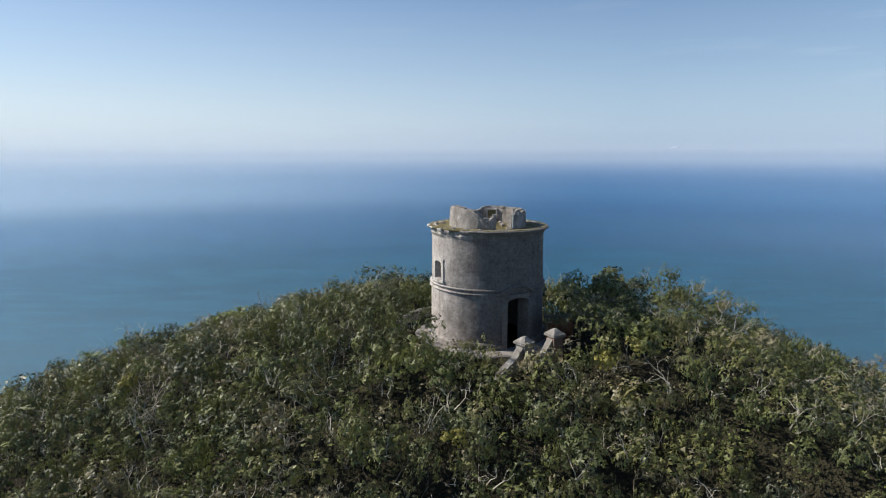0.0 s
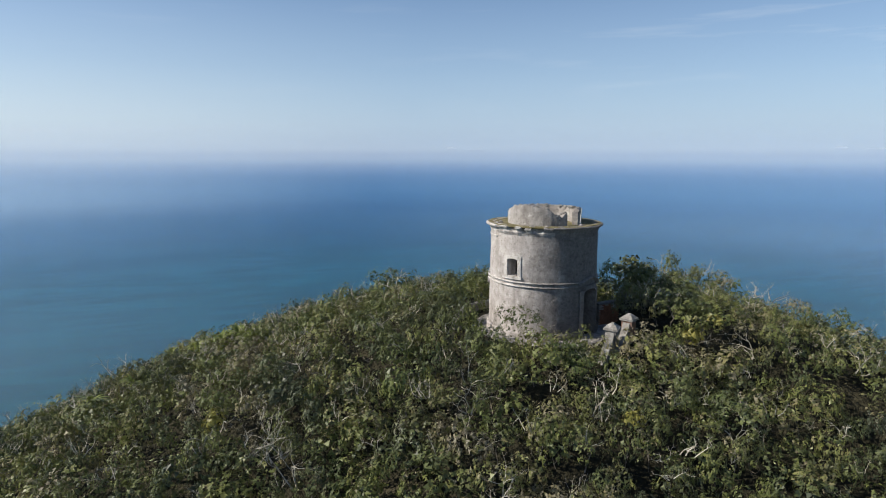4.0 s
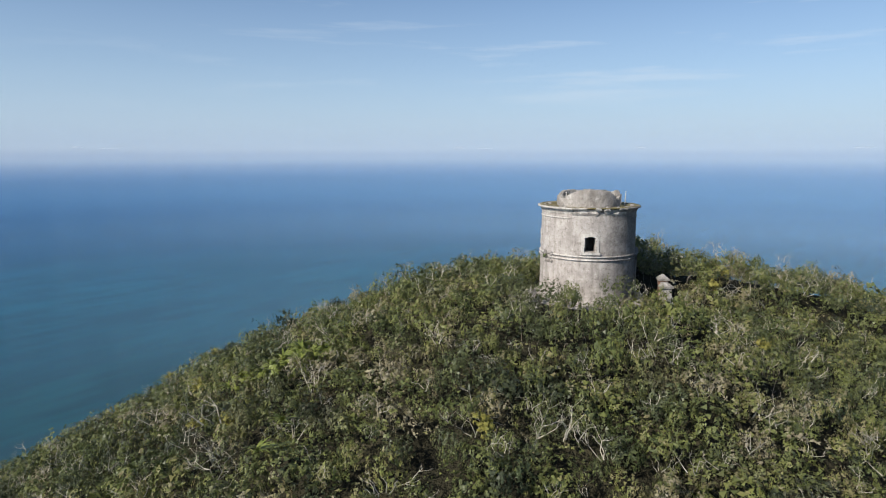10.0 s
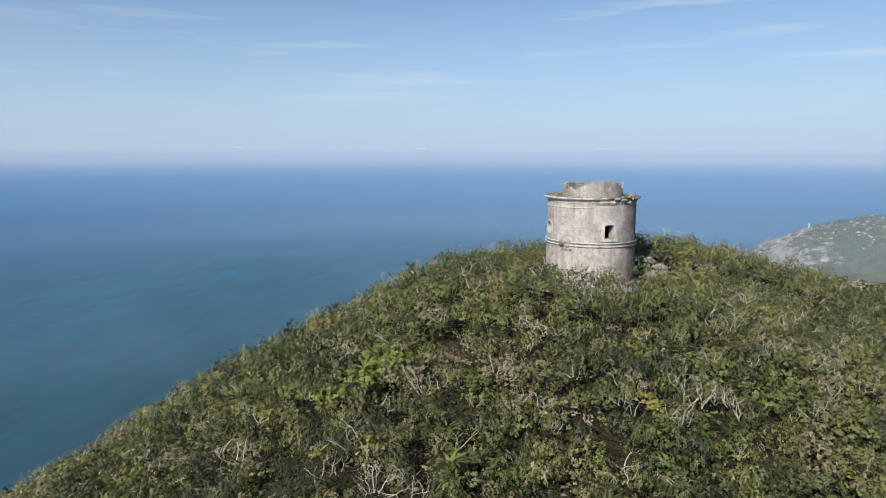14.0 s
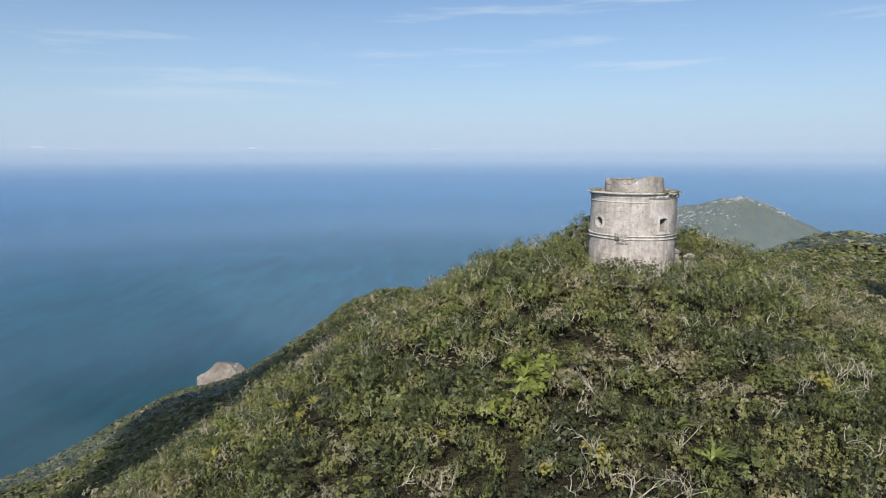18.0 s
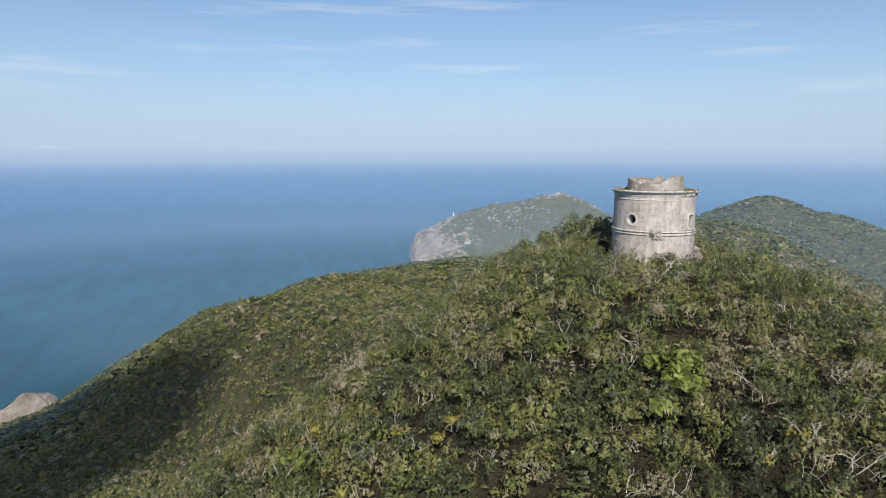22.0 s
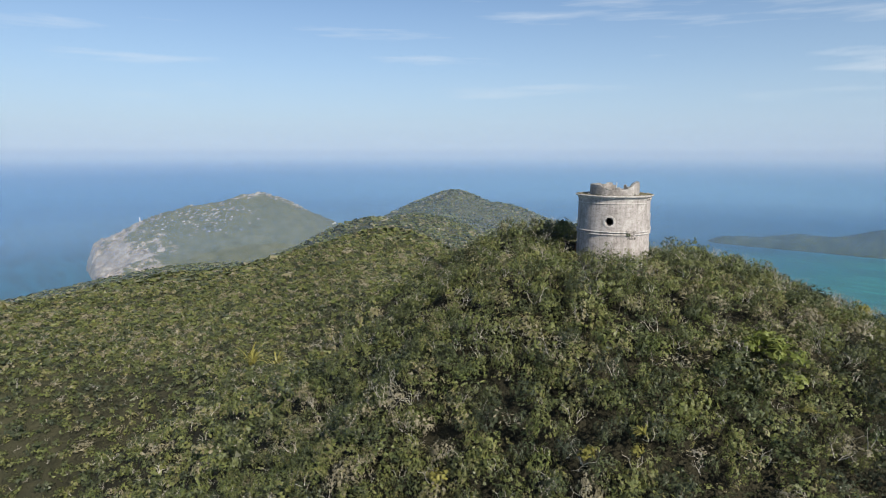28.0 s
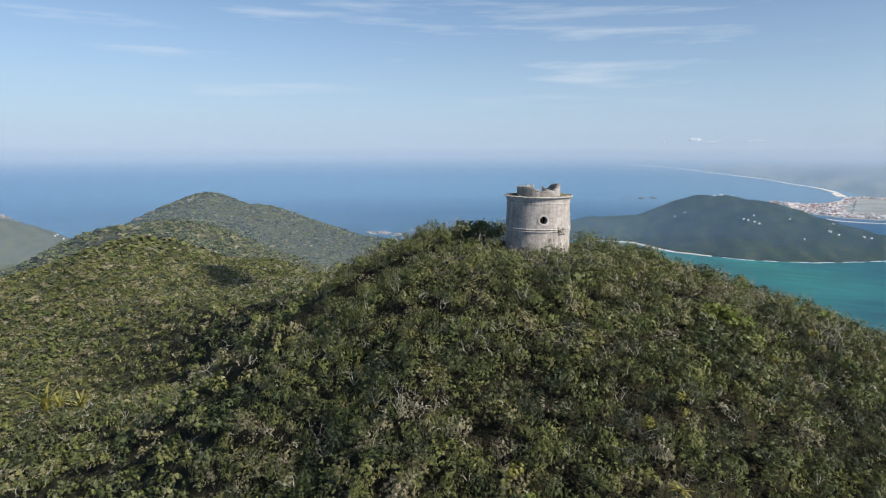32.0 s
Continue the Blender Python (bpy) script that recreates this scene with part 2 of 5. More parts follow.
# the bay is shallow and turquoise
bay = nt.nodes.new("ShaderNodeVectorMath")
bay.operation = "DISTANCE"
nt.links.new(flat.outputs[0], bay.inputs[0])
bay.inputs[1].default_value = (150, -2150, 0)
bayf = ramp(nt, math_of(nt, "DIVIDE", math_of(nt, "ADD", bay.outputs["Value"], math_of(nt, "MULTIPLY", wob, 0.5)), 1500), (0.25, (1, 1, 1)), (0.75, (0, 0, 0)))
turq = ramp(nt, noise_of(nt, 0.002, 4, 0.5, None, (1, 1.6, 1)), (0.40, (0.003, 0.106, 0.094)), (0.64, (0.014, 0.168, 0.126)))
c = mixed(nt, bayf, deep, turq)
streak = math_of(nt, "ADD", math_of(nt, "MULTIPLY", noise_of(nt, 0.005, 5, 0.6, None, (0.8, 1.2, 1)), 0.25), math_of(nt, "MULTIPLY", noise_of(nt, 0.05, 3, 0.5, None, (0.14, 0.9, 1)), 0.75))
c = mixed(nt, 0.5, c, ramp(nt, streak, (0.40, (0.20, 0.20, 0.20)), (0.62, (0.82, 0.82, 0.82))), "OVERLAY")
nt.nodes.remove(b)
df = nt.nodes.new("ShaderNodeBsdfDiffuse")
nt.links.new(c, df.inputs["Color"])
gl = node(nt, "BsdfGlossy", Roughness=0.3)
mx = nt.nodes.new("ShaderNodeMixShader")
mx.inputs[0].default_value = 0.10
nt.links.new(df.outputs[0], mx.inputs[1])
nt.links.new(gl.outputs[0], mx.inputs[2])
# the small ripples scatter the sun far and wide
gw = node(nt, "BsdfGlossy", Roughness=0.54)
gw.inputs["Color"].default_value = (0.6, 0.88, 1.0, 1)
mw = nt.nodes.new("ShaderNodeMixShader")
mw.inputs[0].default_value = 0.10
nt.links.new(mx.outputs[0], mw.inputs[1])
nt.links.new(gw.outputs[0], mw.inputs[2])
nt.links.new(mw.outputs[0], nt.nodes["Material Output"].inputs["Surface"])
up = nt.nodes.new("ShaderNodeCombineXYZ")
up.inputs[2].default_value = 1.0
bn = node(nt, "Bump", Strength=0.7, Distance=2.5)
nt.links.new(noise_of(nt, 0.035, 6, 0.7, None, (0.25, 1.5, 1)), bn.inputs["Height"])
nt.links.new(up.outputs[0], bn.inputs["Normal"])
nt.links.new(bn.outputs[0], gl.inputs["Normal"])
nt.links.new(bn.outputs[0], gw.inputs["Normal"])

# haze stand-ins: thin tinted rings that scatter light, and glowing sheets along the horizon
def height_fade(nt, lo, hi, *stops):
    sep = nt.nodes.new("ShaderNodeSeparateXYZ")
    nt.links.new(node(nt, "NewGeometry").outputs["Position"], sep.inputs[0])
    h = nt.nodes.new("ShaderNodeMapRange")
    h.inputs[1].default_value, h.inputs[2].default_value = lo, hi
    nt.links.new(sep.outputs[2], h.inputs[0])
    return h.outputs[0], ramp(nt, h.outputs[0], *[(p, (v, v, v)) for p, v in stops])


def veil_material(name, shader, fade):
    nt = shader.id_data
    out = nt.nodes.new("ShaderNodeOutputMaterial")
    tp = nt.nodes.new("ShaderNodeBsdfTransparent")
    mx = nt.nodes.new("ShaderNodeMixShader")
    nt.links.new(fade, mx.inputs[0])
    nt.links.new(tp.outputs[0], mx.inputs[1])
    nt.links.new(shader.outputs[0], mx.inputs[2])
    nt.links.new(mx.outputs[0], out.inputs["Surface"])


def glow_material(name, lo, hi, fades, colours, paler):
    """Far sea or haze as painted glow, by height; paler over the shoals to the south and in the air under the sun."""
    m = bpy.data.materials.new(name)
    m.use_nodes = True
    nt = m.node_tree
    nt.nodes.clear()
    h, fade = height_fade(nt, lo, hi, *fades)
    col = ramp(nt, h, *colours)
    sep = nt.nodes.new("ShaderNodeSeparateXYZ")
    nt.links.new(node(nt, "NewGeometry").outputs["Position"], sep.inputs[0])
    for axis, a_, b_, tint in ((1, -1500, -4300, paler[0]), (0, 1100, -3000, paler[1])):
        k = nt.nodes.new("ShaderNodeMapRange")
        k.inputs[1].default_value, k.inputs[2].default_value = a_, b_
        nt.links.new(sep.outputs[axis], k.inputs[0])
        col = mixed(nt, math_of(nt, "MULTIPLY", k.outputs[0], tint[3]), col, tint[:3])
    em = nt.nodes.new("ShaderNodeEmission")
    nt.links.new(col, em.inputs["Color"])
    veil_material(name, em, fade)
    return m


# far sea past 4 km and the haze over it, painted as emitted colour
M_FARSEA_GLOW = glow_material("far_sea_glow", -390, -40, [(0.0, 0.0), (0.03, 0.12), (0.10, 0.55), (0.20, 0.92), (0.32, 1.0), (1.0, 1.0)], [(0.02, (0.063, 0.160, 0.310)), (0.10, (0.054, 0.140, 0.275)), (0.20, (0.054, 0.135, 0.263)), (0.30, (0.061, 0.145, 0.278)), (0.62, (0.090, 0.174, 0.310)), (0.88, (0.130, 0.208, 0.348)), (1.0, (0.168, 0.243, 0.368))], ((0.148, 0.261, 0.374, 0.65), (0.31, 0.40, 0.49, 0.8)))
M_HAZE_GLOW = glow_material("horizon_haze_glow", -230, 330, [(0.0, 0.0), (0.10, 0.16), (0.18, 0.40), (0.25, 0.62), (0.335, 0.92), (0.395, 0.96), (0.47, 0.72), (0.57, 0.38), (0.78, 0.10), (1.0, 0.0)], [(0.1, (0.131, 0.217, 0.374)), (0.33, (0.275, 0.352, 0.460)), (0.40, (0.278, 0.348, 0.457)), (0.48, (0.335, 0.405, 0.492)), (0.8, (0.335, 0.413, 0.505))], ((0.313, 0.383, 0.47, 0.3), (0.435, 0.496, 0.557, 0.55)))


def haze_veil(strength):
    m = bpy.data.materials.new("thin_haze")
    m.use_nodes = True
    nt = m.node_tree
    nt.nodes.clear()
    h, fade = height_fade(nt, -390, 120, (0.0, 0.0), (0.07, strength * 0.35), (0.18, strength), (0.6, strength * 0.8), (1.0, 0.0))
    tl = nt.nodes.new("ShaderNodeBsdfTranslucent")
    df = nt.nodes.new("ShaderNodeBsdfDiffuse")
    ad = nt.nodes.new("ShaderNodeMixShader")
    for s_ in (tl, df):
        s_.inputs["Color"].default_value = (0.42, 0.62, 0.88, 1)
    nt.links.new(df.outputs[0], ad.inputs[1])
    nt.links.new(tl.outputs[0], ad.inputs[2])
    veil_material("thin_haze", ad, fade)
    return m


def stucco(name, lo, mid, hi, stain=0.5):
    m, nt, b = base(name, 0.92, 0.12)
    c = ramp(nt, noise_of(nt, 1.3, 8, 0.68), (0.28, lo), (0.5, mid), (0.72, hi))
    # rain streaks run down the wall
    st = ramp(nt, noise_of(nt, 1.6, 5, 0.6, None, (1.6, 1.6, 0.22)), (0.38, (0.42, 0.40, 0.37)), (0.56, (1, 1, 1)))
    c = mixed(nt, stain, c, st, "MULTIPLY")
    spots = ramp(nt, noise_of(nt, 5.5, 6, 0.75), (0.34, (0.38, 0.35, 0.31)), (0.47, (1, 1, 1)))
    c = mixed(nt, 0.6, c, spots, "MULTIPLY")
    # flaking along level courses
    lay = ramp(nt, noise_of(nt, 2.4, 5, 0.7, None, (0.45, 0.45, 4.5)), (0.60, (1, 1, 1)), (0.68, (0.5, 0.46, 0.42)))
    c = mixed(nt, 0.55, c, lay, "MULTIPLY")
    pale = ramp(nt, noise_of(nt, 2.6, 6, 0.7), (0.60, (0, 0, 0)), (0.68, (1, 1, 1)))
    c = mixed(nt, math_of(nt, "MULTIPLY", pale, 0.5), c, (0.62, 0.58, 0.53))
    nt.links.new(c, b.inputs["Base Color"])
    bump(nt, b, noise_of(nt, 7, 8, 0.75), 0.8, 0.06)
    return m


def lichen_and_shade(m, bearing):
    """Ragged patches down one side of the drum: black lichen plus painted shade."""
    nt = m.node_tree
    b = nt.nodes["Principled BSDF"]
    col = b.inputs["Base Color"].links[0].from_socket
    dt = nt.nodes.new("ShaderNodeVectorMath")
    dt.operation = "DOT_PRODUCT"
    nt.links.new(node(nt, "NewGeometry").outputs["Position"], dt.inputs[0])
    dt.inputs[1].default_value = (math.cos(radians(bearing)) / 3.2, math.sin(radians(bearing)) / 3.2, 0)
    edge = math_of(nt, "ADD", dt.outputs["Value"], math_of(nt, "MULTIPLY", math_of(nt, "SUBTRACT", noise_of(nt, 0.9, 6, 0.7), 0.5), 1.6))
    dark_side = ramp(nt, edge, (0.05, (0, 0, 0)), (0.75, (0.8, 0.8, 0.8)))
    nt.links.new(mixed(nt, dark_side, col, ramp(nt, noise_of(nt, 6, 5, 0.7), (0.35, (0.045, 0.041, 0.038)), (0.65, (0.125, 0.112, 0.102)))), b.inputs["Base Color"])


M_STUCCO = stucco("weathered_stucco", (0.27, 0.242, 0.222), (0.40, 0.365, 0.340), (0.50, 0.465, 0.435), 0.4)
lichen_and_shade(M_STUCCO, -60)
M_TRIM = stucco("moulded_plaster", (0.31, 0.285, 0.265), (0.46, 0.43, 0.40), (0.58, 0.55, 0.515), 0.35)
lichen_and_shade(M_TRIM, -60)
M_PIER = stucco("pier_plaster", (0.15, 0.14, 0.125), (0.26, 0.245, 0.225), (0.38, 0.36, 0.335), 0.35)
M_REDPIER = stucco("brick_and_plaster", (0.17, 0.095, 0.068), (0.27, 0.175, 0.135), (0.38, 0.30, 0.25), 0.3)
M_RUBBLE = stucco("rubble_masonry", (0.16, 0.142, 0.128), (0.28, 0.256, 0.236), (0.42, 0.395, 0.37), 0.25)
M_BRICK, nt, b = base("old_brick", 0.9, 0.1)
nt.links.new(ramp(nt, noise_of(nt, 3, 6, 0.7), (0.3, (0.12, 0.05, 0.03)), (0.7, (0.30, 0.14, 0.08))), b.inputs["Base Color"])
M_MOSS, nt, b = base("roof_moss", 0.95, 0.1)
nt.links.new(ramp(nt, noise_of(nt, 2.2, 7, 0.7), (0.3, (0.06, 0.055, 0.025)), (0.5, (0.17, 0.145, 0.07)), (0.68, (0.28, 0.245, 0.17)), (0.8, (0.40, 0.37, 0.32))), b.inputs["Base Color"])
bump(nt, b, noise_of(nt, 9, 6, 0.7), 0.8, 0.08)
M_METAL, nt, b = base("grey_metal", 0.5, 0.5)
b.inputs["Base Color"].default_value = (0.45, 0.45, 0.43, 1)
M_WHITE, nt, b = base("white_paint", 0.7, 0.3)
nt.links.new(ramp(nt, noise_of(nt, 0.4, 4), (0.3, (0.48, 0.46, 0.43)), (0.7, (0.66, 0.65, 0.62))), b.inputs["Base Color"])
M_HEADLAND, nt, b = base("rocky_heath", 0.92, 0.15)
dt = nt.nodes.new("ShaderNodeVectorMath")
dt.operation = "DOT_PRODUCT"
nt.links.new(node(nt, "NewGeometry").outputs["Position"], dt.inputs[0])
dt.inputs[1].default_value = (0.30, 0.95, -0.9)
out_rock = nt.nodes.new("ShaderNodeMapRange")
for i, v in enumerate((120, 700, 0.0, 1.0)):
    out_rock.inputs[i + 1].default_value = v
nt.links.new(dt.outputs["Value"], out_rock.inputs[0])
mask = math_of(nt, "ADD", math_of(nt, "MULTIPLY", out_rock.outputs[0], 0.75), math_of(nt, "MULTIPLY", math_of(nt, "SUBTRACT", noise_of(nt, 0.014, 8, 0.75), 0.5), 1.9))
green = ramp(nt, noise_of(nt, 0.03, 6, 0.65), (0.3, (0.055, 0.058, 0.022)), (0.7, (0.125, 0.118, 0.052)))
stone = ramp(nt, noise_of(nt, 0.05, 8, 0.7), (0.35, (0.09, 0.066, 0.045)), (0.62, (0.42, 0.345, 0.265)))
nt.links.new(mixed(nt, ramp(nt, mask, (0.42, (0, 0, 0)), (0.54, (1, 1, 1))), green, stone), b.inputs["Base Color"])
bump(nt, b, noise_of(nt, 0.05, 8, 0.75), 1.0, 7.0)
M_FARWOOD, nt, b = base("far_woods", 0.95, 0.1)
nt.links.new(ramp(nt, noise_of(nt, 0.018, 8, 0.7), (0.35, (0.020, 0.030, 0.018)), (0.55, (0.045, 0.060, 0.032)), (0.72, (0.10, 0.105, 0.06))), b.inputs["Base Color"])
bump(nt, b, noise_of(nt, 0.06, 7, 0.7), 1.0, 6.0)
M_PLAIN, nt, b = base("pale_coastal_plain", 0.95, 0.1)
nt.links.new(ramp(nt, noise_of(nt, 0.006, 6, 0.6, None, (1, 3, 1)), (0.3, (0.24, 0.26, 0.23)), (0.7, (0.46, 0.45, 0.41))), b.inputs["Base Color"])
# far plain emits its own pale colour, with the haze painted in
M_FARPLAIN_GLOW = bpy.data.materials.new("far_plain_glow")
M_FARPLAIN_GLOW.use_nodes = True
nt = M_FARPLAIN_GLOW.node_tree
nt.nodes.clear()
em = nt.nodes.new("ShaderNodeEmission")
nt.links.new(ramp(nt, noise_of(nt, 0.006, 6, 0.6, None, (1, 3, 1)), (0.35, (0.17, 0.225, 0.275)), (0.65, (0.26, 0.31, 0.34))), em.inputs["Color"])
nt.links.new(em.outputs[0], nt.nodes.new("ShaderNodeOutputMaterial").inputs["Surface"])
M_ROOFS, nt, b = base("house_roofs", 0.8, 0.2)
geo = node(nt, "NewGeometry")
nt.links.new(ramp(nt, geo.outputs["Random Per Island"], (0.0, (0.42, 0.22, 0.15)), (0.3, (0.55, 0.40, 0.32)), (0.6, (0.72, 0.68, 0.62)), (1.0, (0.80, 0.79, 0.76))), b.inputs["Base Color"])

# fall of the hill per metre, by bearing and by band of distance
BEARINGS = np.array([-90, -60, -42, -28, -14, 0, 14, 28, 44, 62, 90, 130, 180, 225])
BANDS = np.array([0, 12, 25, 50, 100, 200, 400, 1000])
FALL = np.array([
    (0.33, 0.44, 0.38, 0.37, 0.37, 0.37, 0.38),
    (0.30, 0.30, 0.32, 0.34, 0.32, 0.33, 0.34),
    (0.11, 0.21, 0.25, 0.30, 0.20, 0.12, 0.26),
    (0.06, 0.21, 0.41, 0.29, 0.17, 0.06, 0.22),
    (0.12, 0.51, 0.71, 0.45, 0.07, 0.13, 0.15),
    (0.02, 0.47, 0.77, 0.34, 0.15, 0.14, 0.19),
    (0.05, 0.52, 0.79, 0.49, -0.03, 0.27, 0.31),
    (0.29, 0.60, 0.79, 0.68, 0.40, 0.36, 0.32),
    (0.14, 0.78, 0.91, 0.65, 0.50, 0.45, 0.40),
    (0.24, 0.85, 0.86, 0.62, 0.50, 0.46, 0.44),
    (0.18, 0.59, 0.69, 0.55, 0.48, 0.45, 0.44),
    (0.15, 0.38, 0.56, 0.49, 0.46, 0.44, 0.44),
    (0.18, 0.26, 0.41, 0.43, 0.42, 0.42, 0.43),
    (0.22, 0.51, 0.44, 0.40, 0.40, 0.40, 0.41),
])
CREST = 3.23


# ---- land ----
SEA = -390.0


def hill_top(x, y):
    """Height of the scrub's upper face."""
    r = np.hypot(x, y)
    d = (np.degrees(np.arctan2(y, x)) - BEARINGS[0]) % 360
    edges = np.append(BEARINGS - BEARINGS[0], 360.0)
    i = np.clip(np.searchsorted(edges, d, side="right") - 1, 0, len(BEARINGS) - 1)
    w = (d - edges[i]) / (edges[i + 1] - edges[i])
    w = w * w * (3 - 2 * w)
    seg = np.clip(r[..., None] - BANDS[:-1], 0, np.diff(BANDS))
    fall = FALL[i] * (1 - w)[..., None] + FALL[(i + 1) % len(BEARINGS)] * w[..., None]
    return CREST - (seg * fall).sum(-1) - 0.5 * np.clip(r - 900, 0, None)


def peak(x, y, px, py, pz, fall, blunt):
    return pz - fall * (np.sqrt((x - px) ** 2 + (y - py) ** 2 + blunt ** 2) - blunt)


def ridge(x, y, a, b, fall, blunt):
    ax, ay, az = a
    bx, by, bz = b
    t = np.clip(((x - ax) * (bx - ax) + (y - ay) * (by - ay)) / ((bx - ax) ** 2 + (by - ay) ** 2), 0, 1)
    d2 = (x - ax - t * (bx - ax)) ** 2 + (y - ay - t * (by - ay)) ** 2
    return az + t * (bz - az) - fall * (np.sqrt(d2 + blunt ** 2) - blunt)


def union(k, *hs):
    m = np.maximum.reduce(hs)
    return m + k * np.log(sum(np.exp((h - m) / k) for h in hs))


def rough(x, y, size, seed=0.0):
    """Cheap rolling relief between -1 and 1."""
    u, v = x / size + seed, y / size - seed
    return (np.sin(u * 1.7 + 1.3 * np.sin(v * 1.1)) + np.sin(v * 2.1 + 1.7 * np.sin(u * 0.9 + 2)) + 0.6 * np.sin(3.9 * u + 2.3 * v) + 0.5 * np.sin(4.7 * v - 3.1 * u)) / 3.1


def swung(x, y, back=False):
    """Plan of the far land to world: a turn about the viewpoint's middle."""
    a = radians(5.5 if back else -5.5)
    return -30 + (x + 30) * math.cos(a) - (y - 40) * math.sin(a), 40 + (x + 30) * math.sin(a) + (y - 40) * math.cos(a)


HUMP = (560, -356, -74)


def land(x, y):
    h = hill_top(x, y)
    xw, yw = x, y
    x, y = swung(x, y, True)
    far = union(9.0, peak(x, y, 1072, -745, -78, 0.52, 50), peak(x, y, 973, -797, -98, 0.46, 30), ridge(xw, yw, (330, -215, -62), HUMP, 0.5, 40), ridge(xw, yw, HUMP, (960, -790, -112), 0.52, 40), ridge(x, y, (973, -797, -116), (640, -910, -176), 0.45, 50))
    far = far + 7 * rough(x, y, 90) * np.clip((np.hypot(x, y) - 250) / 300, 0, 1)
    h = h + 3 * rough(x, y, 55, 2.0) * np.clip((np.hypot(x, y) - 140) / 250, 0, 1)
    wf = np.clip((np.hypot(x, y) - 180) / 150, 0, 1)
    return np.where(wf > 0, union(4.0, h, np.where(wf > 0, far * wf + (1 - wf) * -500, -500)), h)


# crest of the headland, from its seaward point inland: bearing, distance, height
HEADLAND = ((-10.5, 2530, -338), (-10.9, 2510, -312), (-11.2, 2490, -293), (-12.0, 2460, -294), (-13.1, 2440, -268), (-14.4, 2420, -232), (-15.9, 2400, -205), (-17.4, 2400, -190), (-19.5, 2400, -181), (-20.8, 2400, -168), (-22.0, 2400, -152), (-23.5, 2400, -145), (-24.8, 2400, -164), (-26.1, 2400, -195), (-27.6, 2400, -236), (-29.2, 2400, -278), (-31.5, 2400, -292), (-34.0, 2400, -330))


def headland_world(x, y):
    pts_ = [(-36 + d * math.cos(radians(a)), 44 + d * math.sin(radians(a)), z) for a, d, z in HEADLAND]
    h = union(4.0, *[ridge(x, y, p, q_, 0.95 if i < 4 else 0.52, 22) for i, (p, q_) in enumerate(zip(pts_, pts_[1:]))])
    inland = np.clip((-300 - y) / 300, 0.25, 1)
    # the point ends in a cliff
    h = h - 2.5 * np.clip((np.degrees(np.arctan2(y - 44, x + 36)) + 10.0) * 42, 0, None)
    return h - 2 + 5 * rough(x, y, 60, 3.0) - 11 * (1.2 - inland) * np.abs(rough(x, y, 34, 1.0)) + 5 * np.abs(rough(x, y, 13, 2.0))


def headland_top(x, y):
    return headland_world(*swung(x, y))


# crests of the coast across the bay: bearing, distance, height
CRESTS = (
    ((-66.0, 3000, -362), (-71.5, 3000, -336), (-74.4, 3000, -334), (-77.0, 3040, -298), (-79.6, 3050, -299), (-82.0, 3080, -284), (-83.4, 3060, -278), (-86.0, 3010, -250), (-88.6, 2960, -205), (-90.0, 2950, -196), (-91.6, 2950, -208), (-92.9, 2950, -235), (-94.9, 2950, -260), (-96.9, 2970, -287), (-99.1, 3000, -327), (-102.0, 3000, -350)),
    ((-82.4, 3330, -310), (-84.2, 3330, -246), (-85.2, 3330, -218), (-86.2, 3330, -203), (-88.2, 3330, -203), (-89.6, 3330, -222)),
)


def far_coast_top(x, y):
    x, y = swung(x, y)
    hs = []
    for line in CRESTS:
        pts_ = [(-19 + d * math.cos(radians(a)), 58 + d * math.sin(radians(a)), z) for a, d, z in line]
        hs += [ridge(x, y, p, q_, 0.50, 55) for p, q_ in zip(pts_, pts_[1:])]
    return union(5.0, *hs) - 4 + 6 * rough(x, y, 70, 5.0)


def grid_mesh(name, xs, ys, top, material):
    gx, gy = np.meshgrid(xs, ys, indexing="ij")
    z = np.maximum(top(gx, gy), SEA - 12)
    gx, gy = swung(gx, gy)
    n, m = gx.shape
    idx = np.arange(n * m).reshape(n, m)
    q = np.stack([idx[:-1, :-1], idx[1:, :-1], idx[1:, 1:], idx[:-1, 1:]], -1).reshape(-1, 4)
    zz = z.ravel()[q].max(1)
    q = q[zz > SEA - 11]
    return raw_mesh(name, np.stack([gx, gy, z], -1).reshape(-1, 3), q, material, smooth=True)


COVER = 2.2
rr = np.concatenate([np.linspace(0.5, 60, 60), np.geomspace(62, 1900, 130)])
aa = np.linspace(0, TAU, 361)[:-1]
gr, ga = np.meshgrid(rr, aa, indexing="ij")
gx, gy = gr * np.cos(ga), gr * np.sin(ga)
gz = land(gx, gy) - (COVER - 0.75 * np.clip((gr - 46) / 20, 0, 1)) + 0.16 * rough(gx, gy, 2.0) + 0.12 * rough(gx, gy, 0.8, 4.0)
gz = np.where(gr < 4.2, np.minimum(gz, -0.05), gz)
gz = np.where((gr >= 4.2) & (gr < 8), gz * (gr - 4.2) / 3.8 - 0.05, gz)
gz = np.maximum(gz, SEA - 14)
n, m = gx.shape
idx = np.arange(n * m).reshape(n, m)
nx = np.roll(idx, -1, axis=1)
q = np.stack([idx[:-1], idx[1:], nx[1:], nx[:-1]], -1).reshape(-1, 4)
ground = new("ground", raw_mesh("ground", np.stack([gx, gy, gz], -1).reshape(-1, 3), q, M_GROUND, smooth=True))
tagged(ground, "steep island hill of dark earth under dense scrub", "ground", kind="structure")

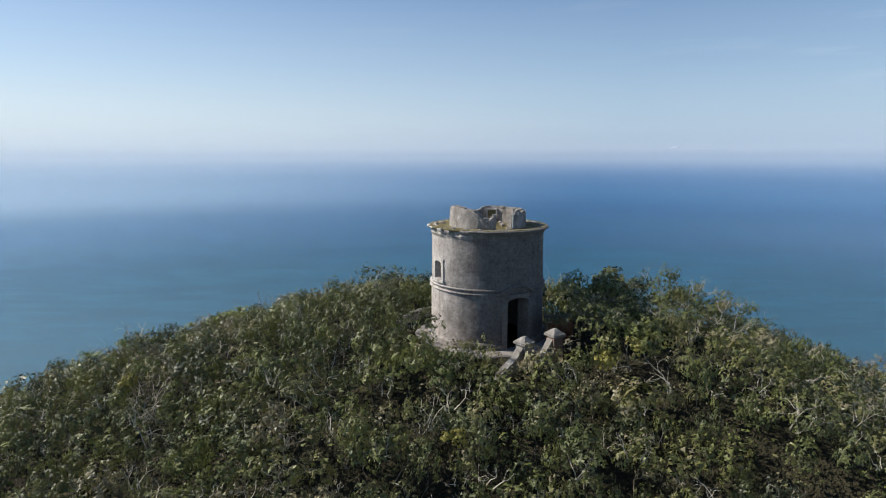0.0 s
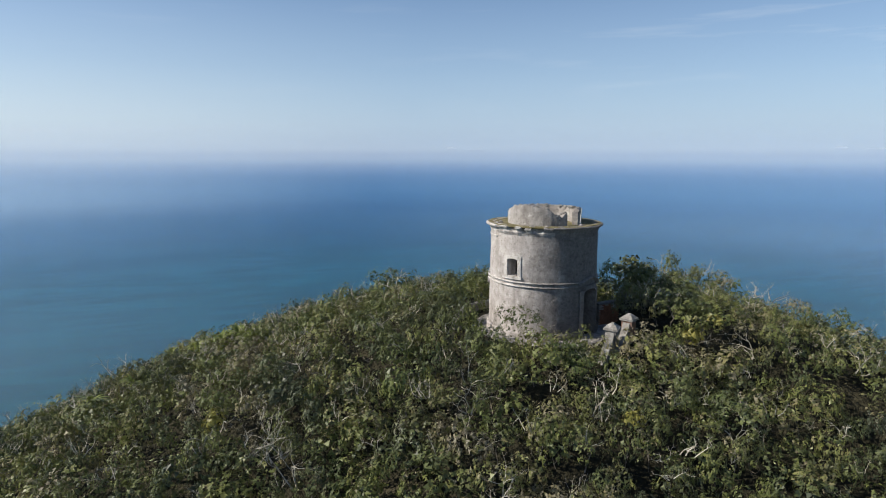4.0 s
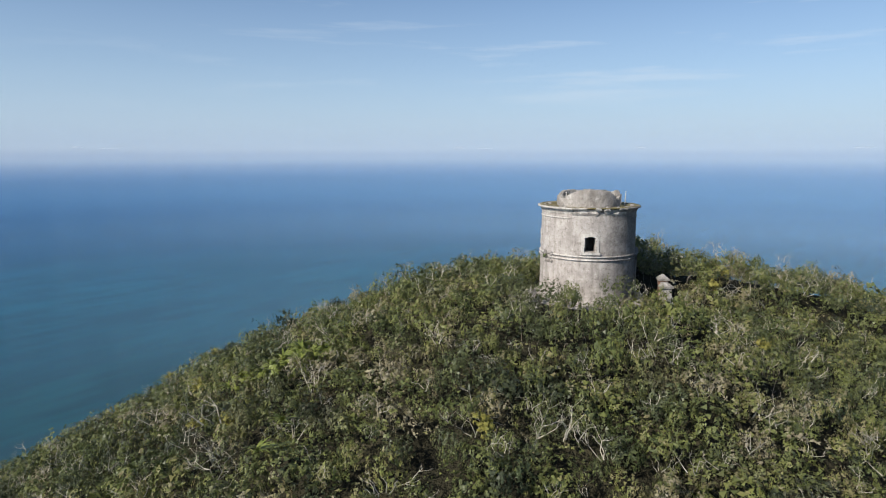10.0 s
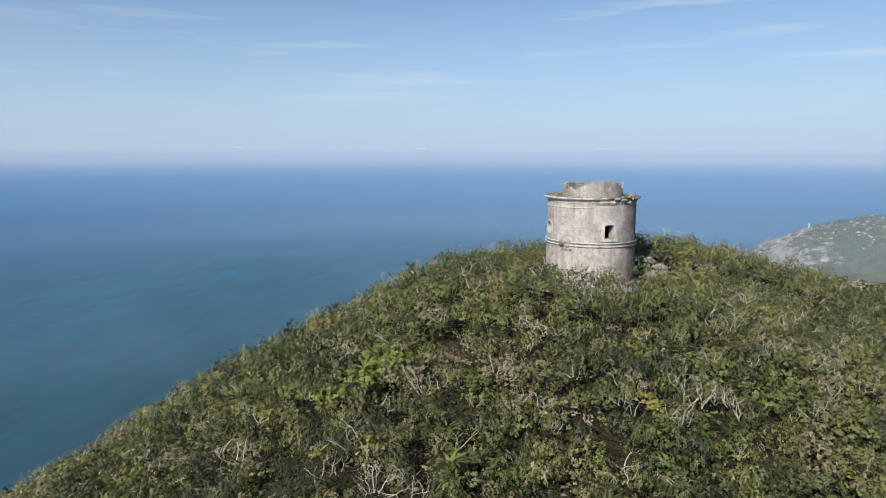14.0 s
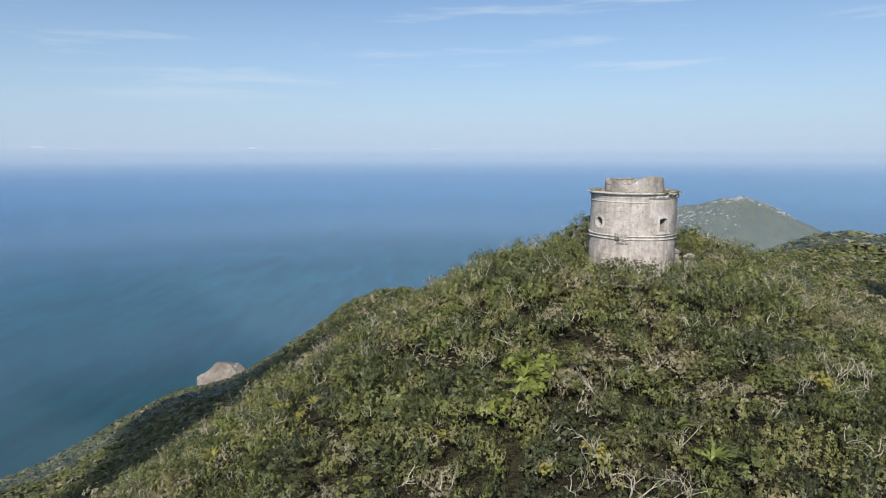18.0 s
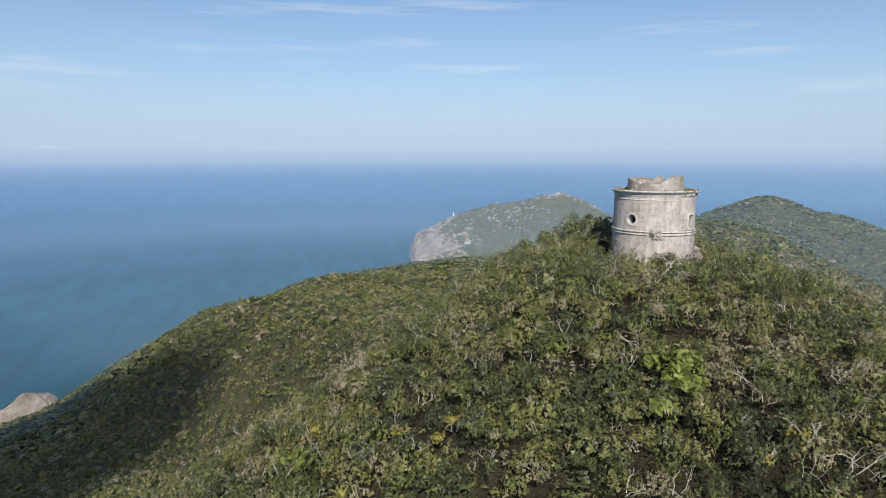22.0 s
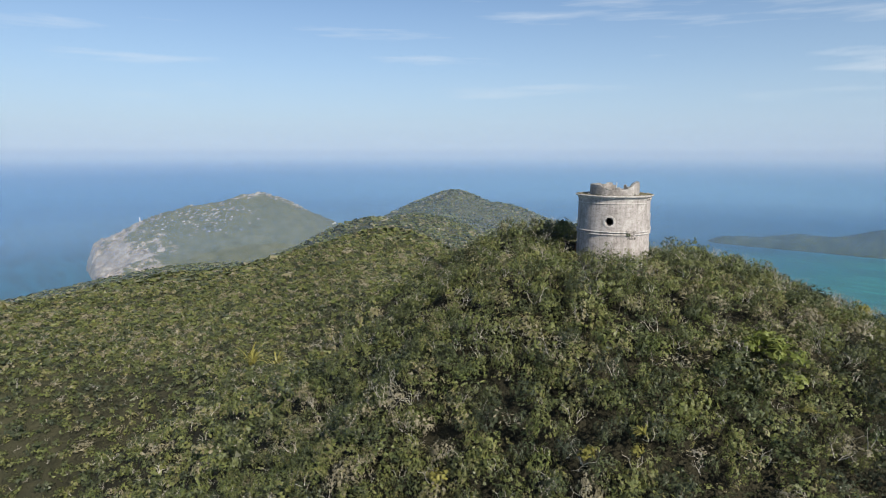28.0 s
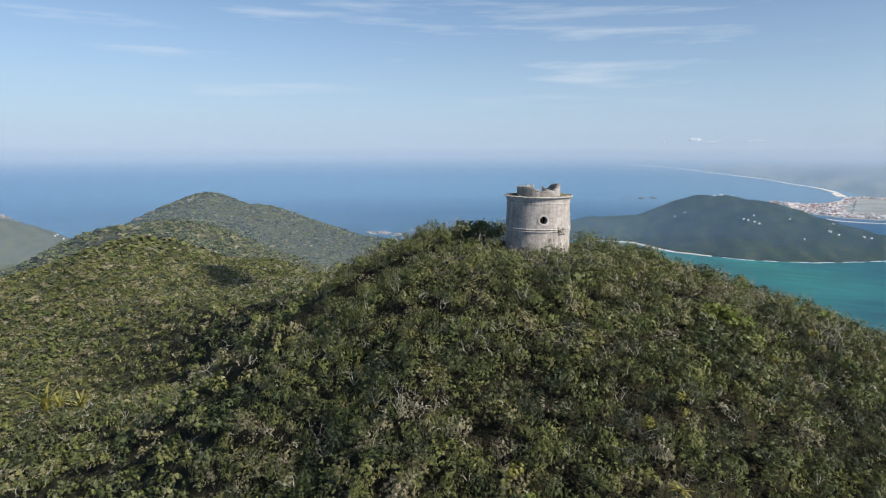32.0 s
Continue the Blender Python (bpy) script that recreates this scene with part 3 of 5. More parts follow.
headland = new("headland", grid_mesh("headland", np.arange(1750, 2950, 9.0), np.arange(-1300, 150, 9.0), headland_top, M_HEADLAND))
tagged(headland, "hazy green headland with rocky cliffs in the sea", "headland", kind="structure")
far_coast = new("far_coast", grid_mesh("far_coast", np.arange(-900, 1900, 14.0), np.arange(-3900, -2300, 14.0), far_coast_top, M_FARWOOD))
tagged(far_coast, "wooded hilly coast across the turquoise bay", "coast", kind="structure")

# the sea: level to 3.3 km, then drawn together towards the horizon so that 36 km fit
EYE0 = (-35.0, 10.0, 10.0)


def far_place(az, d, lift=0.0):
    """A point at the true distance d over the sea, drawn in to lie within 4.8 km."""
    az = az - 5.3
    r = d if d < 3300 else 3300 + 1500 * (1 - math.exp(-(d - 3300) / 1500))
    return Vector((EYE0[0] + r * math.cos(radians(az)), EYE0[1] + r * math.sin(radians(az)), EYE0[2] - r * (400 - lift) / d))


def sea_sheet(name, ds, drop, material, label, step=3):
    k = 360 // step
    vs_ = [far_place(a, d) - Vector((0, 0, drop)) for d in ds for a in range(0, 360, step)]
    fs_ = [(i * k + j, i * k + (j + 1) % k, (i + 1) * k + (j + 1) % k, (i + 1) * k + j) for i in range(len(ds) - 1) for j in range(k)]
    return tagged(mesh_object(name, vs_, fs_, material, smooth=True), label, "sea", kind="structure")


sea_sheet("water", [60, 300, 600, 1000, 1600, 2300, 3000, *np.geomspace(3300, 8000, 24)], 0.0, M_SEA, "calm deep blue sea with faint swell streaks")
# this far sheet glows by itself, haze painted into its emission
sea_sheet("backdrop", np.geomspace(3500, 36000, 60), -1.0, M_FARSEA_GLOW, "glowing sheet of far blue sea with haze painted into its colour")


def haze_ring(name, radius, heights, material, label):
    vs_ = [(EYE0[0] + radius * math.cos(a), EYE0[1] + radius * math.sin(a), z) for z in heights for a in np.linspace(0, TAU, 97)[:-1]]
    fs_ = [(i * 96 + j, i * 96 + (j + 1) % 96, (i + 1) * 96 + (j + 1) % 96, (i + 1) * 96 + j) for i in range(len(heights) - 1) for j in range(96)]
    return tagged(mesh_object(name, vs_, fs_, material), label, "haze", kind="structure")


haze_ring("backdrop", 4640, (-230, -130, -60, 0, 60, 140, 330), M_HAZE_GLOW, "glowing ring painted as pale haze along the sea horizon")
# added rings whose blue tint stands in for haze between distances
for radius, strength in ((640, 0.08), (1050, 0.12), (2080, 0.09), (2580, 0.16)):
    haze_ring("sea_haze_ring", radius, (-392, -200, 120), haze_veil(strength), "see-through ring added as a thin veil of sea haze")


# ---- the ruined tower ----
def polar(az, r, z):
    return Vector((r * math.cos(radians(az)), r * math.sin(radians(az)), z))


tower = tagged(new("lighthouse_tower"), "ruined round two-storey lighthouse of weathered grey stucco on the hilltop", "lighthouse ruin")
R_FOOT, R_HEAD, H_WALL, THICK = 3.20, 3.12, 6.05, 0.62
DOOR_AZ, WIN_AZ, EYE_AZ = -63.0, -151.5, 118.0


def span(az, centre, r):
    """Metres along the wall from a bearing."""
    return radians((az - centre + 180) % 360 - 180) * r


def open_at(az, z):
    u = span(az, DOOR_AZ, 3.16)
    if abs(u) < 0.62 and z < 2.55 + 0.22 * math.sqrt(max(0, 1 - (u / 0.62) ** 2)):
        return True
    u = span(az, WIN_AZ, 3.16)
    if abs(u) < 0.34 and 3.52 < z < 4.42 + 0.10 * (1 - (u / 0.34) ** 2):
        return True
    u = span(az, EYE_AZ, 3.16)
    return u * u + (z - 4.1) ** 2 < 0.36 ** 2


def wall_radius(az, z):
    r = R_FOOT + (R_HEAD - R_FOOT) * z / H_WALL
    p = polar(az, 3.1, z)
    return r + 0.010 * noise.noise(p * 1.1) + 0.006 * noise.noise(p * 3.7) + 0.007 * noise.noise(p * 9.0)


def wall_mesh():
    na, nz = 300, 84
    zs = [H_WALL * i / nz for i in range(nz + 1)]
    verts = [polar(360 * a / na, wall_radius(360 * a / na, z), z) for z in zs for a in range(na)]
    n = len(verts)
    verts += [polar(360 * a / na, R_HEAD - THICK, z) for z in zs for a in range(na)]
    hole = [[open_at(360 * (a + 0.5) / na, (zs[i] + zs[i + 1]) / 2) for a in range(na)] for i in range(nz)]
    faces = []
    for i in range(nz):
        for a in range(na):
            if hole[i][a]:
                continue
            b = (a + 1) % na
            q = (i * na + a, i * na + b, (i + 1) * na + b, (i + 1) * na + a)
            faces.append(q)
            faces.append(tuple(n + k for k in reversed(q)))
            if hole[i][b]:
                faces.append((q[1], q[1] + n, q[2] + n, q[2]))
            if hole[i][a - 1]:
                faces.append((q[3], q[3] + n, q[0] + n, q[0]))
            if i + 1 == nz or hole[i + 1][a]:
                faces.append((q[2], q[2] + n, q[3] + n, q[3]))
            if i > 0 and hole[i - 1][a]:
                faces.append((q[0], q[0] + n, q[1] + n, q[1]))
    return verts, faces


v, f = wall_mesh()
mesh_object("wall", v, f, M_STUCCO, tower, "weathered stained stucco drum", smooth=False)


def sweep(profile, a0, a1, step=2.0, wob=0.0, close=False):
    """A moulding of that (radius, height) outline swept from bearing a0 to a1."""
    n = max(2, int(abs(a1 - a0) / step) + 1)
    bm = bmesh.new()
    rings = []
    for i in range(n):
        az = a0 + (a1 - a0) * i / (n - 1)
        j = wob * noise.noise(polar(az, 4.0, profile[0][1]) * 2.3)
        rings.append([bm.verts.new(polar(az, r + j, z + 0.4 * j)) for r, z in profile])
    k = len(profile)
    for i in range(n - 1):
        for p in range(k):
            bm.faces.new((rings[i][p], rings[i + 1][p], rings[i + 1][(p + 1) % k], rings[i][(p + 1) % k]))
    if not close:
        bm.faces.new(rings[0])
        bm.faces.new(list(reversed(rings[-1])))
    return bm


# plinth and terrace
part("plinth", sweep([(2.6, -0.9), (3.34, -0.9), (3.34, 0.28), (3.27, 0.36), (2.6, 0.36)], DOOR_AZ + 13, DOOR_AZ + 347, 3, 0.03), M_STUCCO, tower)
# double string course, broken beside the oculus and at the door's hood
for lo in (2.94, 3.16):
    prof = [(3.05, lo), (3.24, lo), (3.27, lo + 0.04), (3.24, lo + 0.09), (3.05, lo + 0.09)]
    part("string_course", sweep(prof, 158, 360 + DOOR_AZ - 17, 2, 0.012), M_TRIM, tower)
    part("string_course", sweep(prof, DOOR_AZ + 17, 148, 2, 0.012), M_TRIM, tower)
# curved hood over the door
hood = bmesh.new()
prev = None
for i in range(25):
    u = -1 + 2 * i / 24
    az = DOOR_AZ + u * 17.5
    zc = 2.98 + 0.34 * (1 - u * u)
    ring_v = [hood.verts.new(polar(az, r, zc + dz)) for r, dz in ((3.05, 0), (3.30, 0.02), (3.36, 0.08), (3.30, 0.16), (3.05, 0.18))]
    if prev:
        for k in range(5):
            hood.faces.new((prev[k], ring_v[k], ring_v[(k + 1) % 5], prev[(k + 1) % 5]))
    else:
        hood.faces.new(list(reversed(ring_v)))
    prev = ring_v
hood.faces.new(prev)
part("door_hood", hood, M_TRIM, tower, "curved plaster hood moulding")


def curved_box(az0, az1, z0, z1, r0, r1, step=2.0):
    return sweep([(r0, z0), (r1, z0), (r1 + 0.0, z1), (r0, z1)], az0, az1, step)


deg = math.degrees(1 / 3.16)
for side in (-1, 1):
    part("door_jamb", curved_box(DOOR_AZ + side * 0.63 * deg, DOOR_AZ + side * 0.92 * deg, 0.0, 2.72, 2.95, 3.30), M_TRIM, tower)
arch = bmesh.new()
prev = None
for i in range(17):
    u = -1 + 2 * i / 16
    az = DOOR_AZ + u * 0.63 * deg
    zi = 2.55 + 0.22 * math.sqrt(max(0, 1 - u * u))
    ring_v = [arch.verts.new(polar(az, r, z)) for r, z in ((2.95, zi), (3.30, zi), (3.30, 2.98), (2.95, 2.98))]
    if prev:
        for k in range(4):
            arch.faces.new((prev[k], ring_v[k], ring_v[(k + 1) % 4], prev[(k + 1) % 4]))
    prev = ring_v
part("door_lintel", arch, M_TRIM, tower)

# window frame
for side in (-1, 1):
    part("window_jamb", curved_box(WIN_AZ + side * 0.345 * deg, WIN_AZ + side * 0.56 * deg, 3.50, 4.50, 2.98, 3.20), M_TRIM, tower)
wl = bmesh.new()
prev = None
for i in range(13):
    u = -1 + 2 * i / 12
    az = WIN_AZ + u * 0.56 * deg
    zi = 4.42 + 0.10 * max(0, 1 - (u * 0.56 / 0.34) ** 2)
    ring_v = [wl.verts.new(polar(az, r, z)) for r, z in ((2.98, zi), (3.20, zi), (3.20, 4.66 + 0.03 * (1 - u * u)), (2.98, 4.66))]
    if prev:
        for k in range(4):
            wl.faces.new((prev[k], ring_v[k], ring_v[(k + 1) % 4], prev[(k + 1) % 4]))
    prev = ring_v
part("window_lintel", wl, M_TRIM, tower)
part("window_sill", curved_box(WIN_AZ - 0.62 * deg, WIN_AZ + 0.62 * deg, 3.36, 3.50, 2.98, 3.28), M_TRIM, tower)

# ring round the oculus
oc = bmesh.new()
rings = []
for i in range(40):
    t = TAU * i / 40
    row = []
    for rad_, out_ in ((0.355, 2.98), (0.355, 3.17), (0.38, 3.195), (0.51, 3.195), (0.55, 3.165), (0.55, 2.98)):
        row.append(oc.verts.new(polar(EYE_AZ + rad_ * math.cos(t) * deg, out_, 4.1 + rad_ * math.sin(t))))
    rings.append(row)
for i in range(40):
    for k in range(6):
        oc.faces.new((rings[i][k], rings[(i + 1) % 40][k], rings[(i + 1) % 40][(k + 1) % 6], rings[i][(k + 1) % 6]))
part("oculus_ring", oc, M_TRIM, tower, "round plaster window surround")

# cornice: whole on most of the rim, broken away on the weather side
CORNICE = [(2.9, 5.93), (3.15, 5.93), (3.17, 6.03), (3.22, 6.09), (3.25, 6.19), (3.40, 6.225), (3.42, 6.30), (3.33, 6.345), (2.9, 6.345)]
part("cornice", sweep(CORNICE, -110, 188, 2, 0.02), M_TRIM, tower, "moulded plaster cornice")
NECK = [(2.9, 5.60), (3.15, 5.60), (3.175, 5.64), (3.15, 5.70), (2.9, 5.70)]
part("neck_moulding", sweep(NECK, -100, 185, 3, 0.01), M_TRIM, tower)
for a0, a1, dz in ((188.8, 194.5, -0.01), (195.2, 204, -0.02), (213, 219, 0.0), (223, 229, -0.05), (241, 249.2, -0.015)):
    prof = [(r - random.uniform(0, 0.06), z + dz + random.uniform(-0.02, 0.02)) for r, z in CORNICE]
    part("cornice", sweep(prof, a0, a1, 1.0, 0.05), M_TRIM, tower, "broken stub of plaster cornice")
part("cornice_core", sweep([(2.7, 5.86), (3.14, 5.86), (3.20, 6.0), (3.12, 6.12), (3.18, 6.24), (2.7, 6.24)], 186, 252, 1.0, 0.11), M_RUBBLE, tower, "exposed rubble where the cornice fell")
# roof slab with a dished, mossy top
sl = bmesh.new()
rows_ = []
for r, z in ((0.05, 6.22), (1.2, 6.25), (2.0, 6.28), (2.6, 6.31), (3.05, 6.35), (3.3, 6.355), (3.3, 6.30), (2.5, 6.0), (0.05, 5.95)):
    rows_.append([sl.verts.new(polar(a * 5, r + (0.03 * noise.noise(polar(a * 5, r, 1) * 2) if r > 1 else 0), z + (0.025 * noise.noise(polar(a * 5, r, 2) * 3) if z > 6.2 else 0))) for a in range(72)])
for i in range(len(rows_) - 1):
    for a in range(72):
        sl.faces.new((rows_[i][a], rows_[i][(a + 1) % 72], rows_[i + 1][(a + 1) % 72], rows_[i + 1][a]))
part("roof_slab", sl, M_MOSS, tower, "flat roof slab with dry moss and lichen")


def lantern_height(az):
    """Top of the ruined lantern wall, by bearing."""
    a = (az + 180) % 360 - 180
    h = 0.93
    for c, w, d in ((150, 26, 0.38), (112, 14, 0.42), (-95, 12, 0.42), (30, 20, 0.1), (-20, 14, 0.15)):
        x = ((a - c + 180) % 360 - 180) / w
        h -= d * math.exp(-x * x)
    ragged = 0.25 if -178 < a < -100 else 1.0
    h += 0.24 * math.exp(-((((a + 155) + 180) % 360 - 180) / 42) ** 2)
    return max(0.12, h + ragged * (0.05 * noise.noise(polar(az, 2.1, 0) * 2.5) + 0.07 * noise.noise(polar(az, 2.1, 5) * 6)))


def ruined_wall(a0, a1, step, r0, r1, z0):
    bm = bmesh.new()
    prev = None
    n = int((a1 - a0) / step)
    for i in range(n + 1):
        az = a0 + (a1 - a0) * i / n
        h = lantern_height(az)
        cols = []
        for k, (r, z) in enumerate(((r1, 0), (r1, 0.4), (r1, 0.8), (r1 - 0.03, 1.0), (r0 + 0.04, 1.04), (r0, 0.75), (r0, 0))):
            j = 0.03 * noise.noise(polar(az, r, z * h) * 4)
            cols.append(bm.verts.new(polar(az, r + j, z0 + z * h + (0.05 * noise.noise(polar(az, r, 9) * 7) if 2 < k < 5 else 0))))
        if prev:
            for k in range(len(cols)):
                bm.faces.new((prev[k], cols[k], cols[(k + 1) % len(cols)], prev[(k + 1) % len(cols)]))
        else:
            bm.faces.new(list(reversed(cols)))
        prev = cols
    bm.faces.new(prev)
    return bm


part("lantern_wall", ruined_wall(-50, 278, 1.5, 1.78, 2.14, 6.24), M_RUBBLE, tower, "ruined circular lantern wall with jagged top")
# loose pale stones along the broken top
for i in range(64):
    az = -48 + 324 * i / 63 + random.uniform(-2, 2)
    if 184 < az < 258 and i % 3:
        continue
    bm = bmesh.new()
    bmesh.ops.create_icosphere(bm, subdivisions=1, radius=1)
    w_ = random.uniform(0.07, 0.17)
    for vt in bm.verts:
        vt.co = Vector((vt.co.x * w_ * 1.1, vt.co.y * w_ * 1.3, vt.co.z * w_ * 0.6)) + 0.35 * w_ * noise.noise_vector(vt.co * 1.7 + Vector((i, 0, 0)))
    ob = part("stone", bm, M_PIER, tower)
    ob.matrix_basis = pose(*polar(az, random.uniform(1.84, 2.06), 6.25 + lantern_height(az) + 0.02), random.uniform(-15, 15), 0, az)
# stub of an inner pier with a small recess
pier = bmesh.new()
bmesh.ops.create_cube(pier, size=1)
bmesh.ops.bevel(pier, geom=pier.edges[:], offset=0.05, segments=1)
for vt in pier.verts:
    vt.co = Vector((vt.co.x * 0.34, vt.co.y * 0.42, vt.co.z * 0.8)) + 0.03 * noise.noise_vector(vt.co * 5)
ob = part("lantern_jamb", pier, M_TRIM, tower)
ob.matrix_basis = pose(*polar(-52, 1.98, 6.62), 0, 0, -52)
pole = bmesh.new()
bmesh.ops.create_cone(pole, cap_ends=True, segments=8, radius1=0.035, radius2=0.03, depth=1.05)
ob = part("roof_post", pole, M_METAL, tower, "thin grey metal post")
ob.matrix_basis = pose(*polar(-60, 2.4, 6.75), 2, 1, 0)
for i in range(26):
    bm = bmesh.new()
    bmesh.ops.create_icosphere(bm, subdivisions=1, radius=random.uniform(0.06, 0.17))
    for vt in bm.verts:
        vt.co += 0.05 * noise.noise_vector(vt.co * 9 + Vector((i, 0, 0)))
        vt.co.z *= 0.7
    az = random.uniform(0, 360)
    r = random.choice((random.uniform(2.3, 3.1), random.uniform(0.3, 1.6)))
    tagged(part("rubble_stone", bm, M_RUBBLE, None), "broken stone lying on the tower roof", "stone", "stones on the tower roof").matrix_basis = pose(*polar(az, r, 6.34), 0, 0, i * 40)

# dark floor and stair core inside
fl = bmesh.new()
bmesh.ops.create_cone(fl, cap_ends=True, segments=48, radius1=2.48, radius2=2.48, depth=0.2)
ob = part("upper_floor", fl, M_RUBBLE, tower)
ob.matrix_basis = pose(0, 0, 3.0)
core = bmesh.new()
bmesh.ops.create_cone(core, cap_ends=True, segments=20, radius1=0.5, radius2=0.5, depth=5.9)
ob = part("stair_core", core, M_STUCCO, tower)
ob.matrix_basis = pose(0, 0, 2.95)

# niche framed in the far side of the lantern wall
NICHE_AZ = 78.0
for side in (-1, 1):
    part("niche_jamb", sweep([(1.70, 6.5), (1.80, 6.5), (1.80, 6.98), (1.70, 6.98)], NICHE_AZ + side * 8, NICHE_AZ + side * 10.5, 1.0, 0.01), M_TRIM, tower)
part("niche_lintel", sweep([(1.69, 6.98), (1.80, 6.98), (1.80, 7.08), (1.69, 7.08)], NICHE_AZ - 11, NICHE_AZ + 11, 1.5, 0.01), M_TRIM, tower)
# back plate in a darker material than the wall round it
nb = sweep([(1.745, 6.5), (1.79, 6.5), (1.79, 6.98), (1.745, 6.98)], NICHE_AZ - 8, NICHE_AZ + 8, 1.5)
part("niche_back", nb, M_MOSS, tower, "dark back of a small niche")

# fallen plaster and a small plant at the broken string course
ch = bmesh.new()
for i in range(34):
    az, z = 153 + random.uniform(-7.5, 7.5), 3.02 + random.uniform(-0.4, 0.3)
    s = random.uniform(0.04, 0.14)
    r = bmesh.ops.create_icosphere(ch, subdivisions=1, radius=s)
    for vt in r["verts"]:
        vt.co = polar(az, 3.18, z) + vt.co + 0.04 * noise.noise_vector(vt.co * 9 + Vector((i, 1, 0)))
part("broken_masonry", ch, M_RUBBLE, tower, "exposed rubble at the broken string course")

# terrace, gate piers, enclosure wall
terrace = part("terrace", sweep([(3.0, -0.9), (4.15, -0.9), (4.15, -0.06), (4.05, 0.0), (3.0, 0.02)], 0, 360, 4, 0.05), M_RUBBLE)
tagged(terrace, "low stone terrace round the tower foot", "terrace", kind="structure")


def gate_pier(x, y, turn, height, plaster):
    root = tagged(new("gate_pier"), "weathered reddish masonry gate pier with a low pyramid cap", "gate pier", "gate piers")
    root.matrix_basis = pose(x, y, -0.5, 0, 0, turn)
    for name, w, z0, z1, tip, mat in (("shaft", 0.58, 0, height, 1.0, plaster), ("cap", 0.78, height, height + 0.12, 1.0, M_PIER), ("cap_stone", 0.74, height + 0.12, height + 0.36, 0.22, M_PIER)):
        bm = bmesh.new()
        bmesh.ops.create_cube(bm, size=1)
        for vt in bm.verts:
            k = tip if vt.co.z > 0 else 1.0
            vt.co = Vector((vt.co.x * w * k, vt.co.y * w * k, z0 + (vt.co.z + 0.5) * (z1 - z0)))
        bmesh.ops.bevel(bm, geom=bm.edges[:], offset=0.025, segments=2)
        bmesh.ops.subdivide_edges(bm, edges=bm.edges[:], cuts=1)
        for vt in bm.verts:
            vt.co += 0.02 * noise.noise_vector(vt.co * 4)
        part(name, bm, mat, root)
    bm = bmesh.new()
    pts = [(0.28, 0.0), (1.9, 0.0), (1.75, 0.32), (0.75, 0.85), (0.28, height - 0.08)]
    lo = [bm.verts.new((px, -0.2, pz)) for px, pz in pts]
    hi = [bm.verts.new((px, 0.2, pz)) for px, pz in pts]
    bm.faces.new(lo)
    bm.faces.new(list(reversed(hi)))
    for i in range(5):
        bm.faces.new((lo[i], hi[i], hi[(i + 1) % 5], lo[(i + 1) % 5]))
    part("buttress", bm, M_PIER, root, "sloping pale plastered buttress")
    return root


gate_pier(3.2, -4.2, -150, 1.62, M_REDPIER)
gate_pier(1.55, -5.0, -140, 1.45, M_PIER)

# what is left of the enclosure: a low curved wall and a stump of brickwork at the gate
enclosure = part("enclosure_wall", sweep([(5.05, -1.6), (5.45, -1.6), (5.45, 0.42), (5.40, 0.5), (5.10, 0.5), (5.05, 0.42)], 88, 172, 3, 0.08), M_RUBBLE)
tagged(enclosure, "low ruined stone enclosure wall in the scrub", "wall", kind="structure")
stump = tagged(new("brick_wall_stump"), "broken stump of red brick garden wall by the gate pier", "brick wall")
stump.matrix_basis = pose(3.95, -1.0, -0.3, 0, 0, 8)
bm = bmesh.new()
bmesh.ops.create_cube(bm, size=1)
for vt in bm.verts:
    vt.co = Vector((vt.co.x * 1.5, vt.co.y * 0.26, (vt.co.z + 0.5) * 1.56))
part("core", bm, M_RUBBLE, stump)
bm = bmesh.new()
bmesh.ops.create_cube(bm, size=1)
for vt in bm.verts:
    vt.co = Vector((vt.co.x * 0.235, vt.co.y * 0.11, vt.co.z * 0.062))
bmesh.ops.bevel(bm, geom=bm.edges[:], offset=0.006, segments=1)
brick_me = bpy.data.meshes.new("brick")
bm.to_mesh(brick_me)
bm.free()
brick_me.materials.append(M_BRICK)
for row in range(22):
    for col in range(6):
        top = 22 - 6 * abs(noise.noise(Vector((col * 0.6, 1.7, 0)))) * 2
        if row > top:
            continue
        for side in (-1, 1):
            ob = new("brick", brick_me)
            ob.parent = stump
            ob.matrix_basis = pose(-0.62 + col * 0.25 + (0.12 if row % 2 else 0), side * 0.105, 0.05 + row * 0.072, 0, 0, random.uniform(-1.5, 1.5))
bm = bmesh.new()
bmesh.ops.create_cube(bm, size=1)
for vt in bm.verts:
    vt.co = Vector((vt.co.x * 1.6, vt.co.y * 0.44, 1.6 + vt.co.z * 0.1))
bmesh.ops.bevel(bm, geom=bm.edges[:], offset=0.025, segments=2)
part("coping", bm, M_TRIM, stump, "pale stone coping")


# ---- far shore ----
def boulder(name, label, category, place, size, material, seed=0, rough_=0.35, detail=4, group=""):
    bm = bmesh.new()
    bmesh.ops.create_icosphere(bm, subdivisions=detail, radius=1)
    for vt in bm.verts:
        d = vt.co.normalized()
        k = 1 + rough_ * noise.noise(d * 1.6 + Vector((seed, 0, 0))) + rough_ * 0.5 * noise.noise(d * 4 + Vector((seed, 3, 0))) + rough_ * 0.2 * noise.noise(d * 11)
        vt.co = Vector((d.x * k * size[0], d.y * k * size[1], d.z * k * size[2]))
    ob = part(name, bm, material, None)
    tagged(ob, label, category, group)
    ob.matrix_basis = pose(*place, 0, 0, seed * 31)
    return ob


